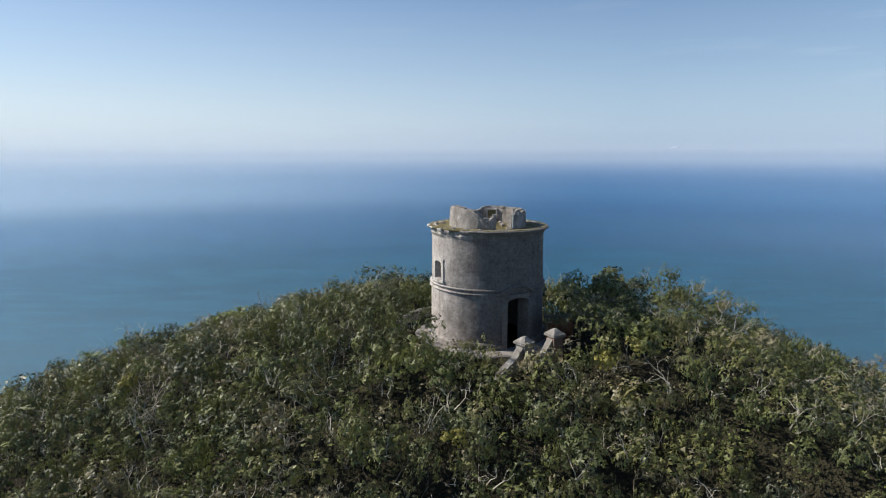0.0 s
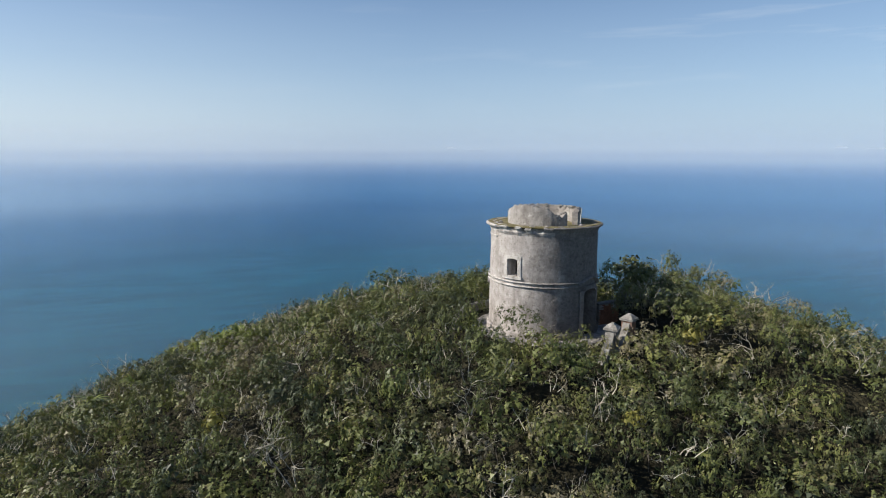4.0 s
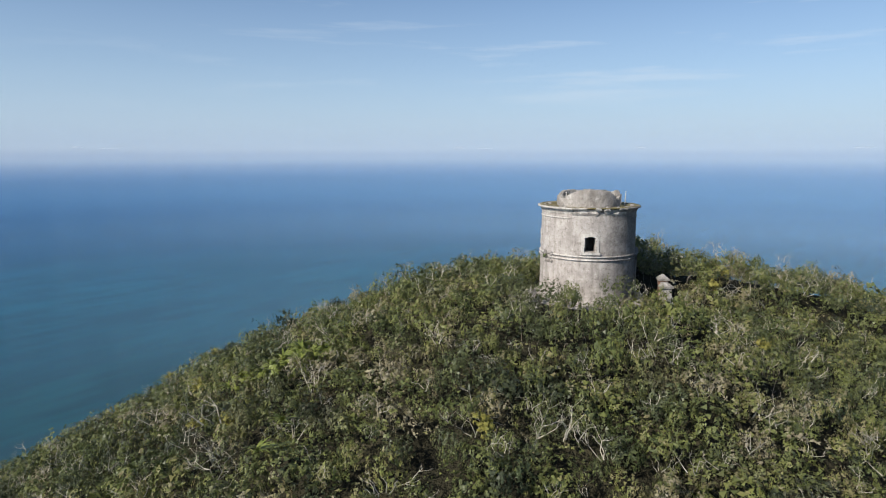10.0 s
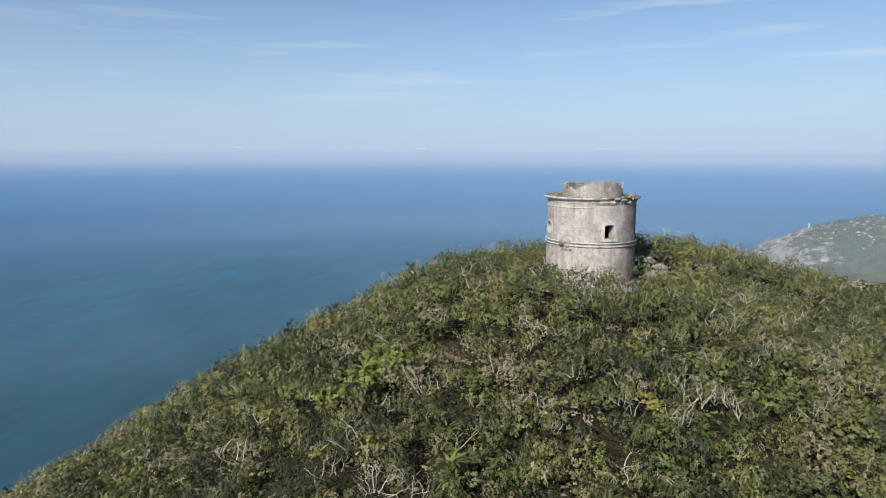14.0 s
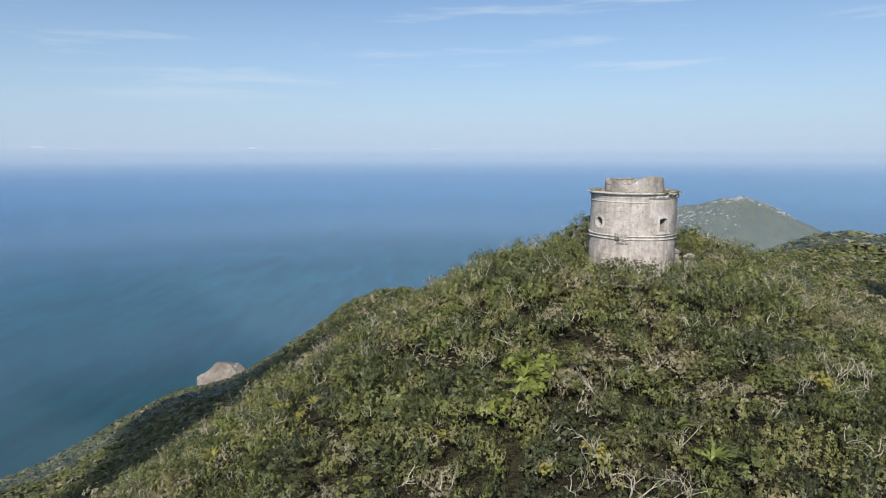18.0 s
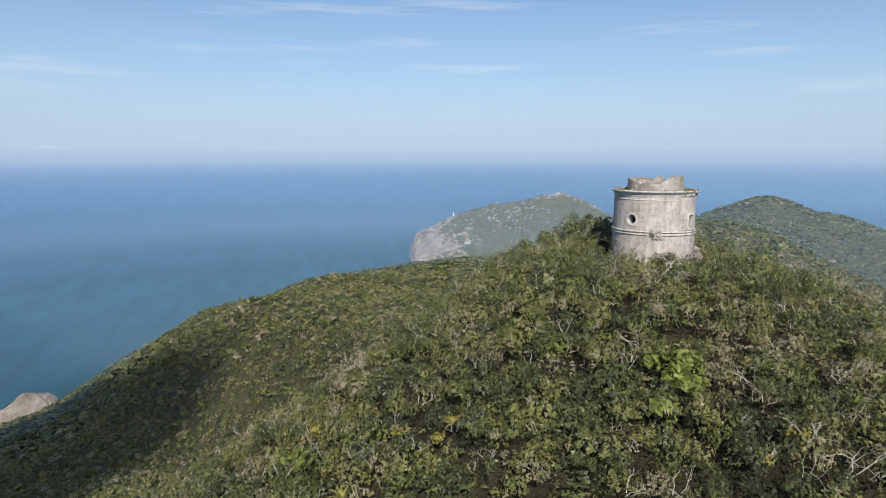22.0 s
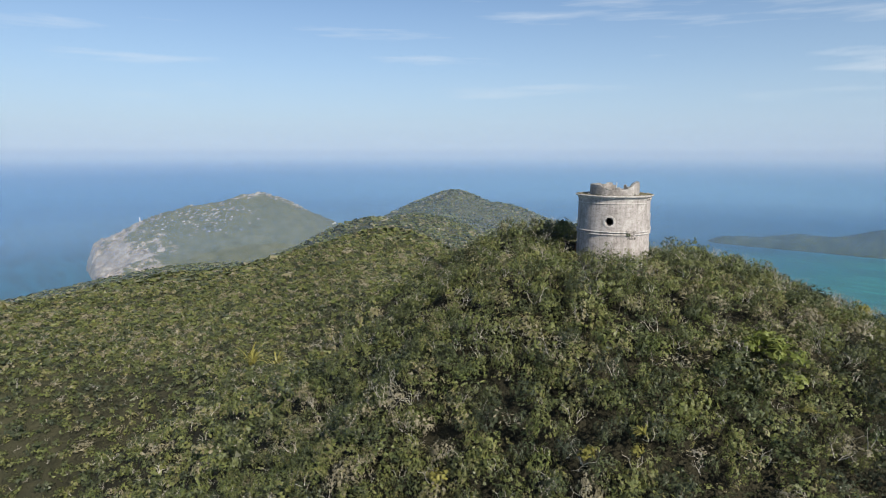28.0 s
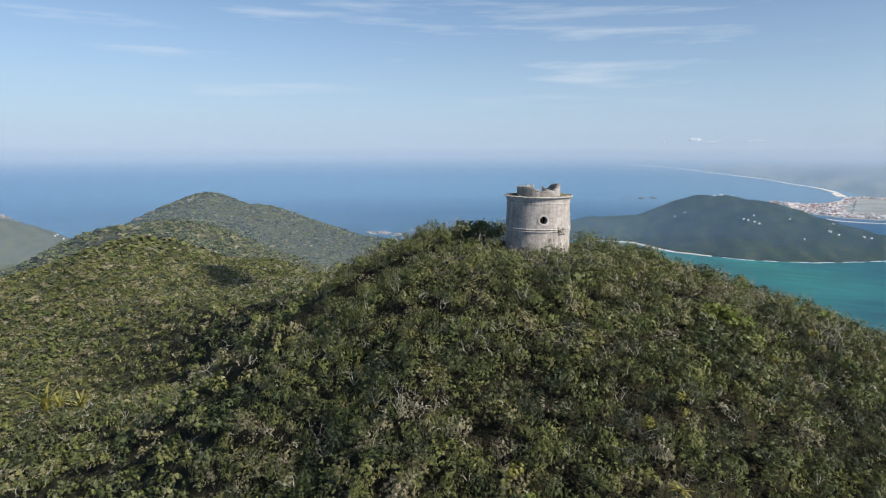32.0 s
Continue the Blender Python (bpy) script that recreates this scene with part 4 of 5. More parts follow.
boulder("sea_rock", "huge pale granite rock at the island shore", "rock", (922, 443, -396), (47, 45, 50), M_ROCK, 1.0, 0.2)

# bare granite on the headland: boulders cluster on its seaward end and its crown
g = np.random.default_rng(5)
pts = []
for _ in range(520):
    t_ = g.uniform()
    if t_ < 0.35:
        az, d = g.uniform(-15.5, -9.6), g.normal(2400, 70)
    elif t_ < 0.55:
        az, d = g.normal(-23.6, 0.9), g.normal(2385, 14)
    elif t_ < 0.65:
        az, d = g.normal(-26.2, 0.6), g.normal(2380, 14)
    else:
        az, d = g.normal(-19.5, 1.9), g.normal(2300, 50)
    pts.append((-36 + d * math.cos(radians(az)), 44 + d * math.sin(radians(az))))
pts = np.array(pts)
hz = headland_world(pts[:, 0], pts[:, 1])
plan_y = pts[:, 1] + 230
rock_v, rock_f = [], []
for (px, py), z, yy in zip(pts, hz, plan_y):
    if z < SEA:
        continue
    s_ = g.uniform(1.2, 5) * (1.3 if yy > -450 else 1.25)
    o = len(rock_v)
    for dx, dy, dz in ((1, 0, 0), (0.3, 0.95, 0), (-0.8, 0.6, 0), (-0.8, -0.6, 0), (0.3, -0.95, 0), (0.5, 0.3, 0.7), (-0.5, 0.35, 0.8), (-0.1, -0.6, 0.75)):
        rock_v.append((px + s_ * dx * g.uniform(0.8, 1.3), py + s_ * dy * g.uniform(0.8, 1.3), z + s_ * dz * g.uniform(0.7, 1.2) - 1.5))
    rock_f += [(o, o + 1, o + 5), (o + 1, o + 2, o + 6), (o + 1, o + 6, o + 5), (o + 2, o + 3, o + 6), (o + 3, o + 4, o + 7), (o + 3, o + 7, o + 6), (o + 4, o, o + 7), (o, o + 5, o + 7), (o + 5, o + 6, o + 7)]
tagged(mesh_object("boulders", rock_v, rock_f, M_ROCK), "scattered pale granite boulders on the headland", "boulders", kind="stuff")


def shelf_top(x, y):
    """Bare cliffs: the seaward skirt of the headland, a little proud of the green."""
    h = headland_top(x, y)
    xw, yw = swung(x, y)
    az = np.degrees(np.arctan2(yw - 44, xw + 36))
    brow = SEA + 45 + 40 * np.clip((az + 17) / 4, 0, 1) + 55 * rough(xw, yw, 42, 1.0) - 260 * np.clip((-18 - az) / 6, 0, 1)
    return np.where(h < brow, h + 1.5 + 7 * np.abs(rough(xw, yw, 15, 2.0)), SEA - 14)


cliff = new("cliff", grid_mesh("cliff", np.arange(2080, 2800, 6.0), np.arange(-640, 60, 6.0), shelf_top, M_ROCK))
tagged(cliff, "bare granite cliff at the end of the headland", "cliff", kind="structure")


def shore_strip(name, pts_, width, material, label, category, lift=1.5):
    """A low strip along the water's edge."""
    bm = bmesh.new()
    prev = None
    for i, p in enumerate(pts_):
        a_, b_ = Vector(pts_[max(0, i - 1)]), Vector(pts_[min(len(pts_) - 1, i + 1)])
        d = (b_ - a_).normalized()
        s_ = Vector((-d.y, d.x, 0)) * width * (0.6 + 0.4 * math.sin(3.1 * i / max(1, len(pts_) - 1)) + 0.25 * noise.noise(Vector(p) * 0.01))
        row = [bm.verts.new(Vector(p) + s_ + Vector((0, 0, lift))), bm.verts.new(Vector(p) + Vector((0, 0, lift * 1.4))), bm.verts.new(Vector(p) - s_ + Vector((0, 0, lift * 0.6)))]
        low = [bm.verts.new(v_.co - Vector((0, 0, 2 * lift))) for v_ in (row[0], row[2])]
        ring_ = [row[0], row[1], row[2], low[1], low[0]]
        if prev:
            for k in range(5):
                bm.faces.new((prev[k], ring_[k], ring_[(k + 1) % 5], prev[(k + 1) % 5]))
        prev = ring_
    return tagged(part(name, bm, material), label, category, kind="structure")


def arc(*nodes_, n=60):
    """Places along bearings and true distances, smoothly between the given ones."""
    out_ = []
    for i in range(n):
        t_ = i / (n - 1) * (len(nodes_) - 1)
        k = min(int(t_), len(nodes_) - 2)
        w_ = t_ - k
        w_ = w_ * w_ * (3 - 2 * w_) if len(nodes_) < 4 else w_
        out_.append(tuple(far_place(nodes_[k][0] * (1 - w_) + nodes_[k + 1][0] * w_, nodes_[k][1] * (1 - w_) + nodes_[k + 1][1] * w_)))
    return out_


def shore_line(az0, az1, n, out_=3.0, top=far_coast_top):
    """The water's edge of a far shore between two bearings."""
    pts_ = []
    d = np.arange(1600.0, 3400.0, 4.0)
    for az in np.linspace(az0, az1, n):
        px_, py_ = EYE0[0] + d * math.cos(radians(az)), EYE0[1] + d * math.sin(radians(az))
        dry = np.flatnonzero(top(*swung(px_, py_, True)) > SEA + 0.5)
        if len(dry):
            k = d[dry[0]] - out_
            pts_.append((EYE0[0] + k * math.cos(radians(az)), EYE0[1] + k * math.sin(radians(az)), SEA))
    return pts_


shore_strip("beach", shore_line(-76.5, -86.8, 60, 2.0), 15, M_SAND, "narrow white sand beach along the bay", "beach")
for a0, a1 in ((-87.6, -90.2), (-90.8, -92.0), (-92.8, -96.0), (-96.5, -98.0), (-98.4, -101.0)):
    shore_strip("surf", shore_line(a0, a1, 24, 5.0), 4, M_FOAM, "white surf at the foot of the far shore", "surf", 0.8)
for a0, a1, w_ in ((-9.0, -9.7, 9), (-9.9, -10.4, 7), (-10.6, -11.0, 4), (-11.6, -12.2, 4), (-13.0, -13.5, 3)):
    shore_strip("surf", shore_line(a0, a1, 24, 10.0, headland_top), w_, M_FOAM, "white breakers round the headland's point", "surf", 0.8)
shore_strip("surf", [(880, 500, -389.5), (868, 460, -389.5), (880, 420, -389.5)], 8, M_FOAM, "white wash round the shore rock", "surf", 0.5)

# long beach and the flat land behind it
shore_strip("beach", arc((-74.4, 19500), (-76.1, 17700), (-78.4, 15575), (-80.8, 12850), (-83.0, 11250), (-85.2, 10056), (-87.2, 8660), (-89.2, 7884), (-90.4, 7205)), 26, M_SAND, "long curved white beach towards the horizon", "beach")
shore_strip("beach", arc((-88.8, 8020), (-89.7, 7600), (-90.6, 7050), (-91.2, 6390), (-90.9, 5900), (-90.2, 5650), (-89.3, 5450)), 62, M_SAND, "broad white sands at the corner of the bay", "beach")
shore_strip("beach", arc((-89.9, 4230), (-91.05, 4150), (-92.5, 4130), (-95, 4170)), 17, M_SAND, "white beach in front of the town", "beach")


def band_land(name, near_, far_, material, label, n=50):
    """Low land between a near and a far line."""
    bm = bmesh.new()
    a_ = [bm.verts.new(Vector(p) + Vector((0, 0, 2))) for p in arc(*near_, n=n)]
    b_ = [bm.verts.new(Vector(p) + Vector((0, 0, 5))) for p in arc(*far_, n=n)]
    for i in range(n - 1):
        bm.faces.new((a_[i], a_[i + 1], b_[i + 1], b_[i]))
    return tagged(part(name, bm, material), label, "land", kind="structure")


band_land("coast_plain", [(-75.5, 18500), (-78.8, 15300), (-81.2, 12700), (-85.6, 10000), (-89.6, 7900), (-91.6, 7000), (-92.2, 6350), (-99, 6500)], [(-75.5, 24000), (-78.8, 25000), (-81, 25000), (-86, 24000), (-89.5, 23000), (-92.2, 22000), (-94, 21500), (-101, 21000)], M_FARPLAIN_GLOW, "flat coastal plain behind the long beach, glowing with painted haze")
band_land("town_ground", [(-85.6, 5420), (-87.0, 4900), (-88.2, 4560), (-91.05, 4300), (-96, 4300)], [(-85.6, 5500), (-87.5, 5340), (-89.3, 5370), (-90.9, 5760), (-92.0, 6350)], M_PLAIN, "flat ground of the seaside town")
band_land("town_ground", [(-91.5, 4310), (-94, 4300), (-98, 4300)], [(-91.9, 6380), (-95, 6500), (-99, 6600)], M_PLAIN, "flat ground of the seaside town")

# houses of the town, past counting
tv, tf = [], []
for _ in range(2600):
    az, d = g.uniform(-98, -85.8), g.uniform(4300, 6500)
    lo = np.interp(az, (-98, -91, -88.2, -85.7), (4350, 4350, 4600, 5420))
    hi = np.interp(az, (-98, -91.4, -90.9, -89.3, -87.5, -85.7), (6500, 6250, 5700, 5340, 5320, 5490))
    if not lo < d < hi:
        continue
    p = far_place(az, d)
    w_, dp, hh = g.uniform(10, 22), g.uniform(9, 18), g.uniform(4, 9)
    o = len(tv)
    ca, sa = math.cos(az), math.sin(az)
    for z_, q_ in ((0, 1.0), (hh, 1.0), (hh * 1.35, 0.45)):
        for ux, uy in ((-1, -1), (1, -1), (1, 1), (-1, 1)):
            tv.append((p.x + (ux * w_ * ca - uy * dp * sa * q_) / 2, p.y + (ux * w_ * sa + uy * dp * ca * q_) / 2, p.z + 2 + z_))
    for k in (0, 4):
        tf += [(o + k + i, o + k + (i + 1) % 4, o + k + 4 + (i + 1) % 4, o + k + 4 + i) for i in range(4)]
    tf.append((o + 8, o + 9, o + 10, o + 11))
tagged(mesh_object("town", tv, tf, M_ROOFS), "white and terracotta houses of a seaside town", "houses", kind="stuff")


def far_house(x, y, z, w_, d_, h_, turn, label):
    root = tagged(new("house"), label, "house", "houses on the far hills")
    root.matrix_basis = pose(x, y, z, 0, 0, turn)
    bm = bmesh.new()
    bmesh.ops.create_cube(bm, size=1)
    for vt in bm.verts:
        vt.co = Vector((vt.co.x * w_, vt.co.y * d_, (vt.co.z + 0.5) * (h_ + 4) - 4))
    part("wall", bm, M_WHITE, root)
    rv = [(-w_ * 0.56, -d_ * 0.56, h_), (w_ * 0.56, -d_ * 0.56, h_), (w_ * 0.56, d_ * 0.56, h_), (-w_ * 0.56, d_ * 0.56, h_), (-w_ * 0.5, 0, h_ * 1.45), (w_ * 0.5, 0, h_ * 1.45)]
    mesh_object("roof", rv, [(0, 1, 5, 4), (2, 3, 4, 5), (1, 2, 5), (3, 0, 4), (0, 3, 2, 1)], M_ROOFS, root)


for i, (x, y, w_, d_, h_) in enumerate([(120, -3255, 34, 14, 9), (150, -3250, 22, 12, 7), (70, -3262, 18, 12, 6), (-10, -2700, 24, 12, 7), (-34, -2690, 18, 11, 6), (6, -2712, 20, 10, 6), (-52, -2684, 15, 10, 6), (-30, -2740, 14, 10, 6), (-300, -2745, 26, 16, 8), (-330, -2740, 16, 10, 6), (-318, -2830, 14, 10, 6), (-160, -2760, 12, 9, 5), (-210, -2640, 14, 9, 5), (-420, -2790, 22, 10, 6), (-445, -2800, 16, 10, 6), (290, -2890, 14, 9, 5), (250, -2900, 12, 9, 5)]):
    px, py = swung(x, y, True)
    z = float(far_coast_top(np.array([px]), np.array([py]))[0])
    far_house(x, y, max(z, SEA + 2), w_ * 0.45, d_ * 0.55, h_ * 0.55, i * 37, "small white house among trees on the far hillside")
for i, (x, y, w_) in enumerate([(2010, -1130, 5), (2022, -1146, 4.5), (1998, -1150, 4)]):
    z = float(headland_world(np.array([x * 1.0]), np.array([y * 1.0]))[0])
    far_house(x, y, z, w_, 4, 2.5, i * 50, "small white house on the headland saddle")

# the working lighthouse on the headland
lx, ly = -36 + 2430 * math.cos(radians(-13.6)), 44 + 2430 * math.sin(radians(-13.6))
lz = float(headland_world(np.array([lx]), np.array([ly]))[0])
lh = tagged(new("lighthouse"), "small white lighthouse on the headland", "lighthouse")
lh.matrix_basis = pose(lx, ly, lz) @ Matrix.Scale(0.72, 4)
for name, r1, r2, z0, z1, mat in (("tower", 3.2, 2.4, -2, 17, M_WHITE), ("gallery", 3.4, 3.4, 17, 18, M_METAL), ("lantern", 1.7, 1.7, 18, 21, M_WHITE), ("dome", 1.9, 0.3, 21, 23, M_METAL)):
    bm = bmesh.new()
    bmesh.ops.create_cone(bm, cap_ends=True, segments=12, radius1=r1, radius2=r2, depth=z1 - z0)
    part(name, bm, mat, lh).matrix_basis = pose(0, 0, (z0 + z1) / 2)

# islets off the bay
M_ISLET, nt, b = base("haze_tinted_rock", 0.95, 0.1)
# rock paled to blue-grey: distance haze painted into its colour
nt.links.new(ramp(nt, noise_of(nt, 0.03, 6), (0.3, (0.10, 0.13, 0.15)), (0.7, (0.22, 0.24, 0.25))), b.inputs["Base Color"])
for i, (az, d, sx, sy, sz) in enumerate([(-75.6, 5500, 66, 26, 8), (-76.5, 5560, 48, 22, 6), (-73.9, 5450, 60, 12, 3)]):
    p = far_place(az, d)
    boulder("islet", "low rocky islet in the blue sea, tinted with painted haze", "islet", (p.x, p.y, p.z), (sx, sy, sz), M_ISLET, 3.0 + i, 0.3, 3, "islets off the bay")
# the low rocky point past the island's shoulder
for i, (az, d, s_) in enumerate([(-51.3, 2950, 40), (-52.6, 2900, 34), (-50.2, 2980, 30)]):
    p = far_place(az, d)
    boulder("shore_rock", "pale rocks at the island's far point", "rock", (p.x, p.y, p.z), (s_, s_ * 0.8, s_ * 0.35), M_ROCK, 8.0 + i, 0.35, 3, "rocks at the far point")

# low cumulus along the horizon
M_WISP, nt, b = base("hazy_cloud", 1.0, 0.0)
b.inputs["Base Color"].default_value = (0.86, 0.87, 0.89, 1)
b.inputs["Alpha"].default_value = 0.45
for i, (az, el, w_, h_) in enumerate([(69.1, 0.42, 30, 8), (66.8, 0.33, 60, 5), (36.9, 0.42, 34, 9), (34.5, 0.34, 60, 5), (20.6, 0.40, 34, 7), (4, 0.36, 50, 6), (-85, 0.95, 40, 15), (-86.4, 0.8, 34, 9), (-89.8, 0.85, 44, 9), (-82.4, 0.8, 22, 9)]):
    r_ = 4700.0
    place = (EYE0[0] + r_ * math.cos(radians(az)), EYE0[1] + r_ * math.sin(radians(az)), 10 + r_ * math.tan(radians(el)))
    bm = bmesh.new()
    bmesh.ops.create_icosphere(bm, subdivisions=4, radius=1)
    for vt in bm.verts:
        c_ = vt.co.copy()
        n_ = 1 + 0.55 * noise.noise(Vector((c_.x, c_.y * 2.2, c_.z)) * 1.5 + Vector((i * 3, 0, 0))) + 0.3 * noise.noise(c_ * 4 + Vector((0, i * 2, 0)))
        vt.co = Vector((c_.x * h_ * 1.3 * n_, c_.y * w_ * n_, (max(-0.25, c_.z) * h_ * n_)))
    ob = tagged(part("cloud", bm, M_WISP, None, smooth=True), "small white cumulus cloud low on the horizon", "cloud", "clouds along the horizon")
    ob.matrix_basis = pose(*place, 0, 0, az)
# unseen clouds overhead, placed so their shadows darken the spur and the gully
M_THIN, nt, b = base("thin_cloud", 1.0, 0.0)
b.inputs["Base Color"].default_value = (0.86, 0.87, 0.89, 1)
b.inputs["Alpha"].default_value = 0.66
for foot, half, turn, seed in (((384, 247, -170), (206, 106, 40), 47, 7), ((205, -150, -49), (60, 8, 7), -41, 3)):
    bm = bmesh.new()
    bmesh.ops.create_icosphere(bm, subdivisions=4, radius=1)
    for vt in bm.verts:
        c_ = vt.co.copy()
        flat_ = max(1e-6, math.hypot(c_.x, c_.y))
        n_ = (1 + 0.12 * noise.noise(c_ * 1.7 + Vector((seed, 0, 0))) + 0.12 * noise.noise(c_ * 5)) / max(0.06, abs(c_.x / flat_) ** 10 + abs(c_.y / flat_) ** 10) ** 0.1
        vt.co = Vector((c_.x * half[0] * n_, c_.y * half[1] * n_, max(-0.3, c_.z) * half[2] * n_))
    over = tagged(part("cloud", bm, M_THIN, None, smooth=True), "unseen cloud placed over the island to cast its shadow", "cloud", "clouds over the island")
    over.matrix_basis = Matrix.Translation(Vector(foot) + sd * (3000 if seed == 7 else 900)) @ pose(0, 0, 0, 0, 0, turn)


# ---- scrub ----
rng = np.random.default_rng(7)


def leaf_blades(centre, normal, size, rng, slim=0.46):
    """Small pointed leaves: points (n, 3, 3)."""
    n = len(centre)
    t = np.cross(normal, rng.normal(size=(n, 3)))
    t /= np.linalg.norm(t, axis=1, keepdims=True) + 1e-9
    b = np.cross(normal, t)
    s = np.asarray(size).reshape(-1, 1) * np.ones((n, 1))
    return np.stack([centre - b * s * slim * 0.5 - t * s * 0.35, centre + b * s * slim * 0.5 - t * s * 0.35, centre + t * s * 0.65 - normal * s * 0.1], 1)


def crown(seed, lobes, tufts, per, leaf, slim=0.7, inner=50, rise=0.95):
    """A unit crown about 1 m in radius: lobes set with tufts of small leaves over larger inner ones. Points (n, 3, 3) and a tone for each leaf."""
    g = np.random.default_rng(seed)
    a = g.uniform(0, TAU, lobes) + np.arange(lobes) * TAU / lobes
    out_ = g.uniform(0.28, 0.58, lobes) * (0.0 if lobes == 1 else 1.0)
    lc = np.stack([out_ * np.cos(a), out_ * np.sin(a), g.uniform(-0.05, 0.42, lobes) * (0.0 if lobes == 1 else 1.0)], 1)
    lr = g.uniform(0.34, 0.52, lobes) if lobes > 1 else np.array([0.85])
    n = tufts * 3
    d = g.normal(size=(n, 3))
    d[:, 2] = np.abs(d[:, 2]) * 1.1 - 0.5
    d /= np.linalg.norm(d, axis=1, keepdims=True)
    pick = g.integers(0, lobes, n)
    c = lc[pick] + d * (lr[pick] * g.uniform(0.8, 1.16, n))[:, None]
    # tufts that lie inside another lobe are left out
    deep = np.zeros(n, bool)
    for k in range(lobes):
        deep |= (pick != k) & (np.linalg.norm(c - lc[k], axis=1) < lr[k] * 0.9)
    keep = np.flatnonzero(~deep & (c[:, 2] > -0.7))[:tufts]
    c, d, pick = c[keep], d[keep], pick[keep]
    m = len(keep)
    tr = g.uniform(0.07, 0.15, m) * (1.0 if tufts > 20 else 1.8)
    own_ = np.repeat(np.arange(m), per)
    e = d[own_] * 0.9 + g.normal(size=(m * per, 3)) * 0.75
    e /= np.linalg.norm(e, axis=1, keepdims=True)
    p = c[own_] + e * tr[own_][:, None] * g.uniform(0.5, 1.1, (m * per, 1))
    nrm = d[own_] * 1.0 + e * 0.5 + g.normal(size=(m * per, 3)) * 0.24 + np.array([0, 0, 0.25])
    nrm /= np.linalg.norm(nrm, axis=1, keepdims=True)
    k = leaf_blades(p, nrm, leaf * g.uniform(0.65, 1.3, m * per), g, slim)
    tone = 0.5 + (0.22 * (g.uniform(size=m) - 0.5) + 0.22 * (g.uniform(size=lobes) - 0.5)[pick])[own_] + 0.04 * g.normal(size=m * per)
    if inner:
        f = g.normal(size=(inner, 3))
        f[:, 2] = np.abs(f[:, 2]) - 0.25
        f /= np.linalg.norm(f, axis=1, keepdims=True)
        w = g.integers(0, lobes, inner)
        q = leaf_blades(lc[w] + f * (lr[w] * g.uniform(0.55, 0.8, inner))[:, None], f + g.normal(size=(inner, 3)) * 0.3, leaf * 1.8, g, 0.9)
        k = np.concatenate([k, q])
        tone = np.concatenate([tone, 0.42 + 0.1 * g.normal(size=inner)])
    k[:, :, 2] *= rise
    return k, tone


def plant_out(name, spots, crowns, material, label):
    """Join crowns at the spots (x, y, z, radius, height, turn, tone) into one object."""
    which = rng.integers(0, len(crowns), len(spots))
    allp, allt = [], []
    for i, (k, tone) in enumerate(crowns):
        s = spots[which == i]
        if not len(s):
            continue
        c, sn = np.cos(s[:, 5])[:, None, None], np.sin(s[:, 5])[:, None, None]
        x = (k[None, :, :, 0] * c - k[None, :, :, 1] * sn) * s[:, 3, None, None] + s[:, 0, None, None]
        y = (k[None, :, :, 0] * sn + k[None, :, :, 1] * c) * s[:, 3, None, None] + s[:, 1, None, None]
        z = k[None, :, :, 2] * s[:, 4, None, None] + s[:, 2, None, None]
        allp.append(np.stack([x, y, z], -1).reshape(-1, 3))
        allt.append((tone[None, :] + s[:, 6, None]).ravel())
    co = np.concatenate(allp)
    me = raw_mesh(name, co, np.arange(len(co)).reshape(-1, crowns[0][0].shape[1]), material, np.concatenate(allt))
    return tagged(new(name, me), label, "scrub", kind="stuff")


def strewn(r0, r1, a0, a1, spacing, jitter=0.6):
    """Jittered grid of places between two distances and bearings."""
    g = np.arange(-r1, r1, spacing)
    x, y = np.meshgrid(g, g)
    x, y = x.ravel() + rng.uniform(-jitter, jitter, x.size) * spacing, y.ravel() + rng.uniform(-jitter, jitter, x.size) * spacing
    r, a = np.hypot(x, y), np.degrees(np.arctan2(y, x))
    ok = (r > r0) & (r < r1) & ((a - a0) % 360 < a1 - a0)
    return x[ok], y[ok]


def spots_at(x, y, radius, height, sink, spread=0.3):
    n = len(x)
    rad_ = radius * np.exp(rng.normal(size=n) * spread)
    hgt = height * (rad_ / radius) ** 0.6 * np.exp(rng.normal(size=n) * 0.14)
    tall = rng.uniform(size=n) < 0.1
    z = land(x, y) - hgt * sink + rng.normal(size=n) * 0.19 * height + 0.35 * height * tall
    return np.stack([x, y, z, rad_, hgt, rng.uniform(0, TAU, n), rng.normal(size=n) * 0.27 + 0.12 * (rng.uniform(size=n) < 0.2)], 1)


def clear_of_tower(x, y):
    r = np.hypot(x, y)
    gate = (np.hypot(x - 2.4, y + 4.5) < 1.2) | (np.hypot(x - 0.7, y + 5.7) < 1.15) | (np.hypot(x - 4.2, y + 1.5) < 0.95)
    return (r > 4.9) & ~gate



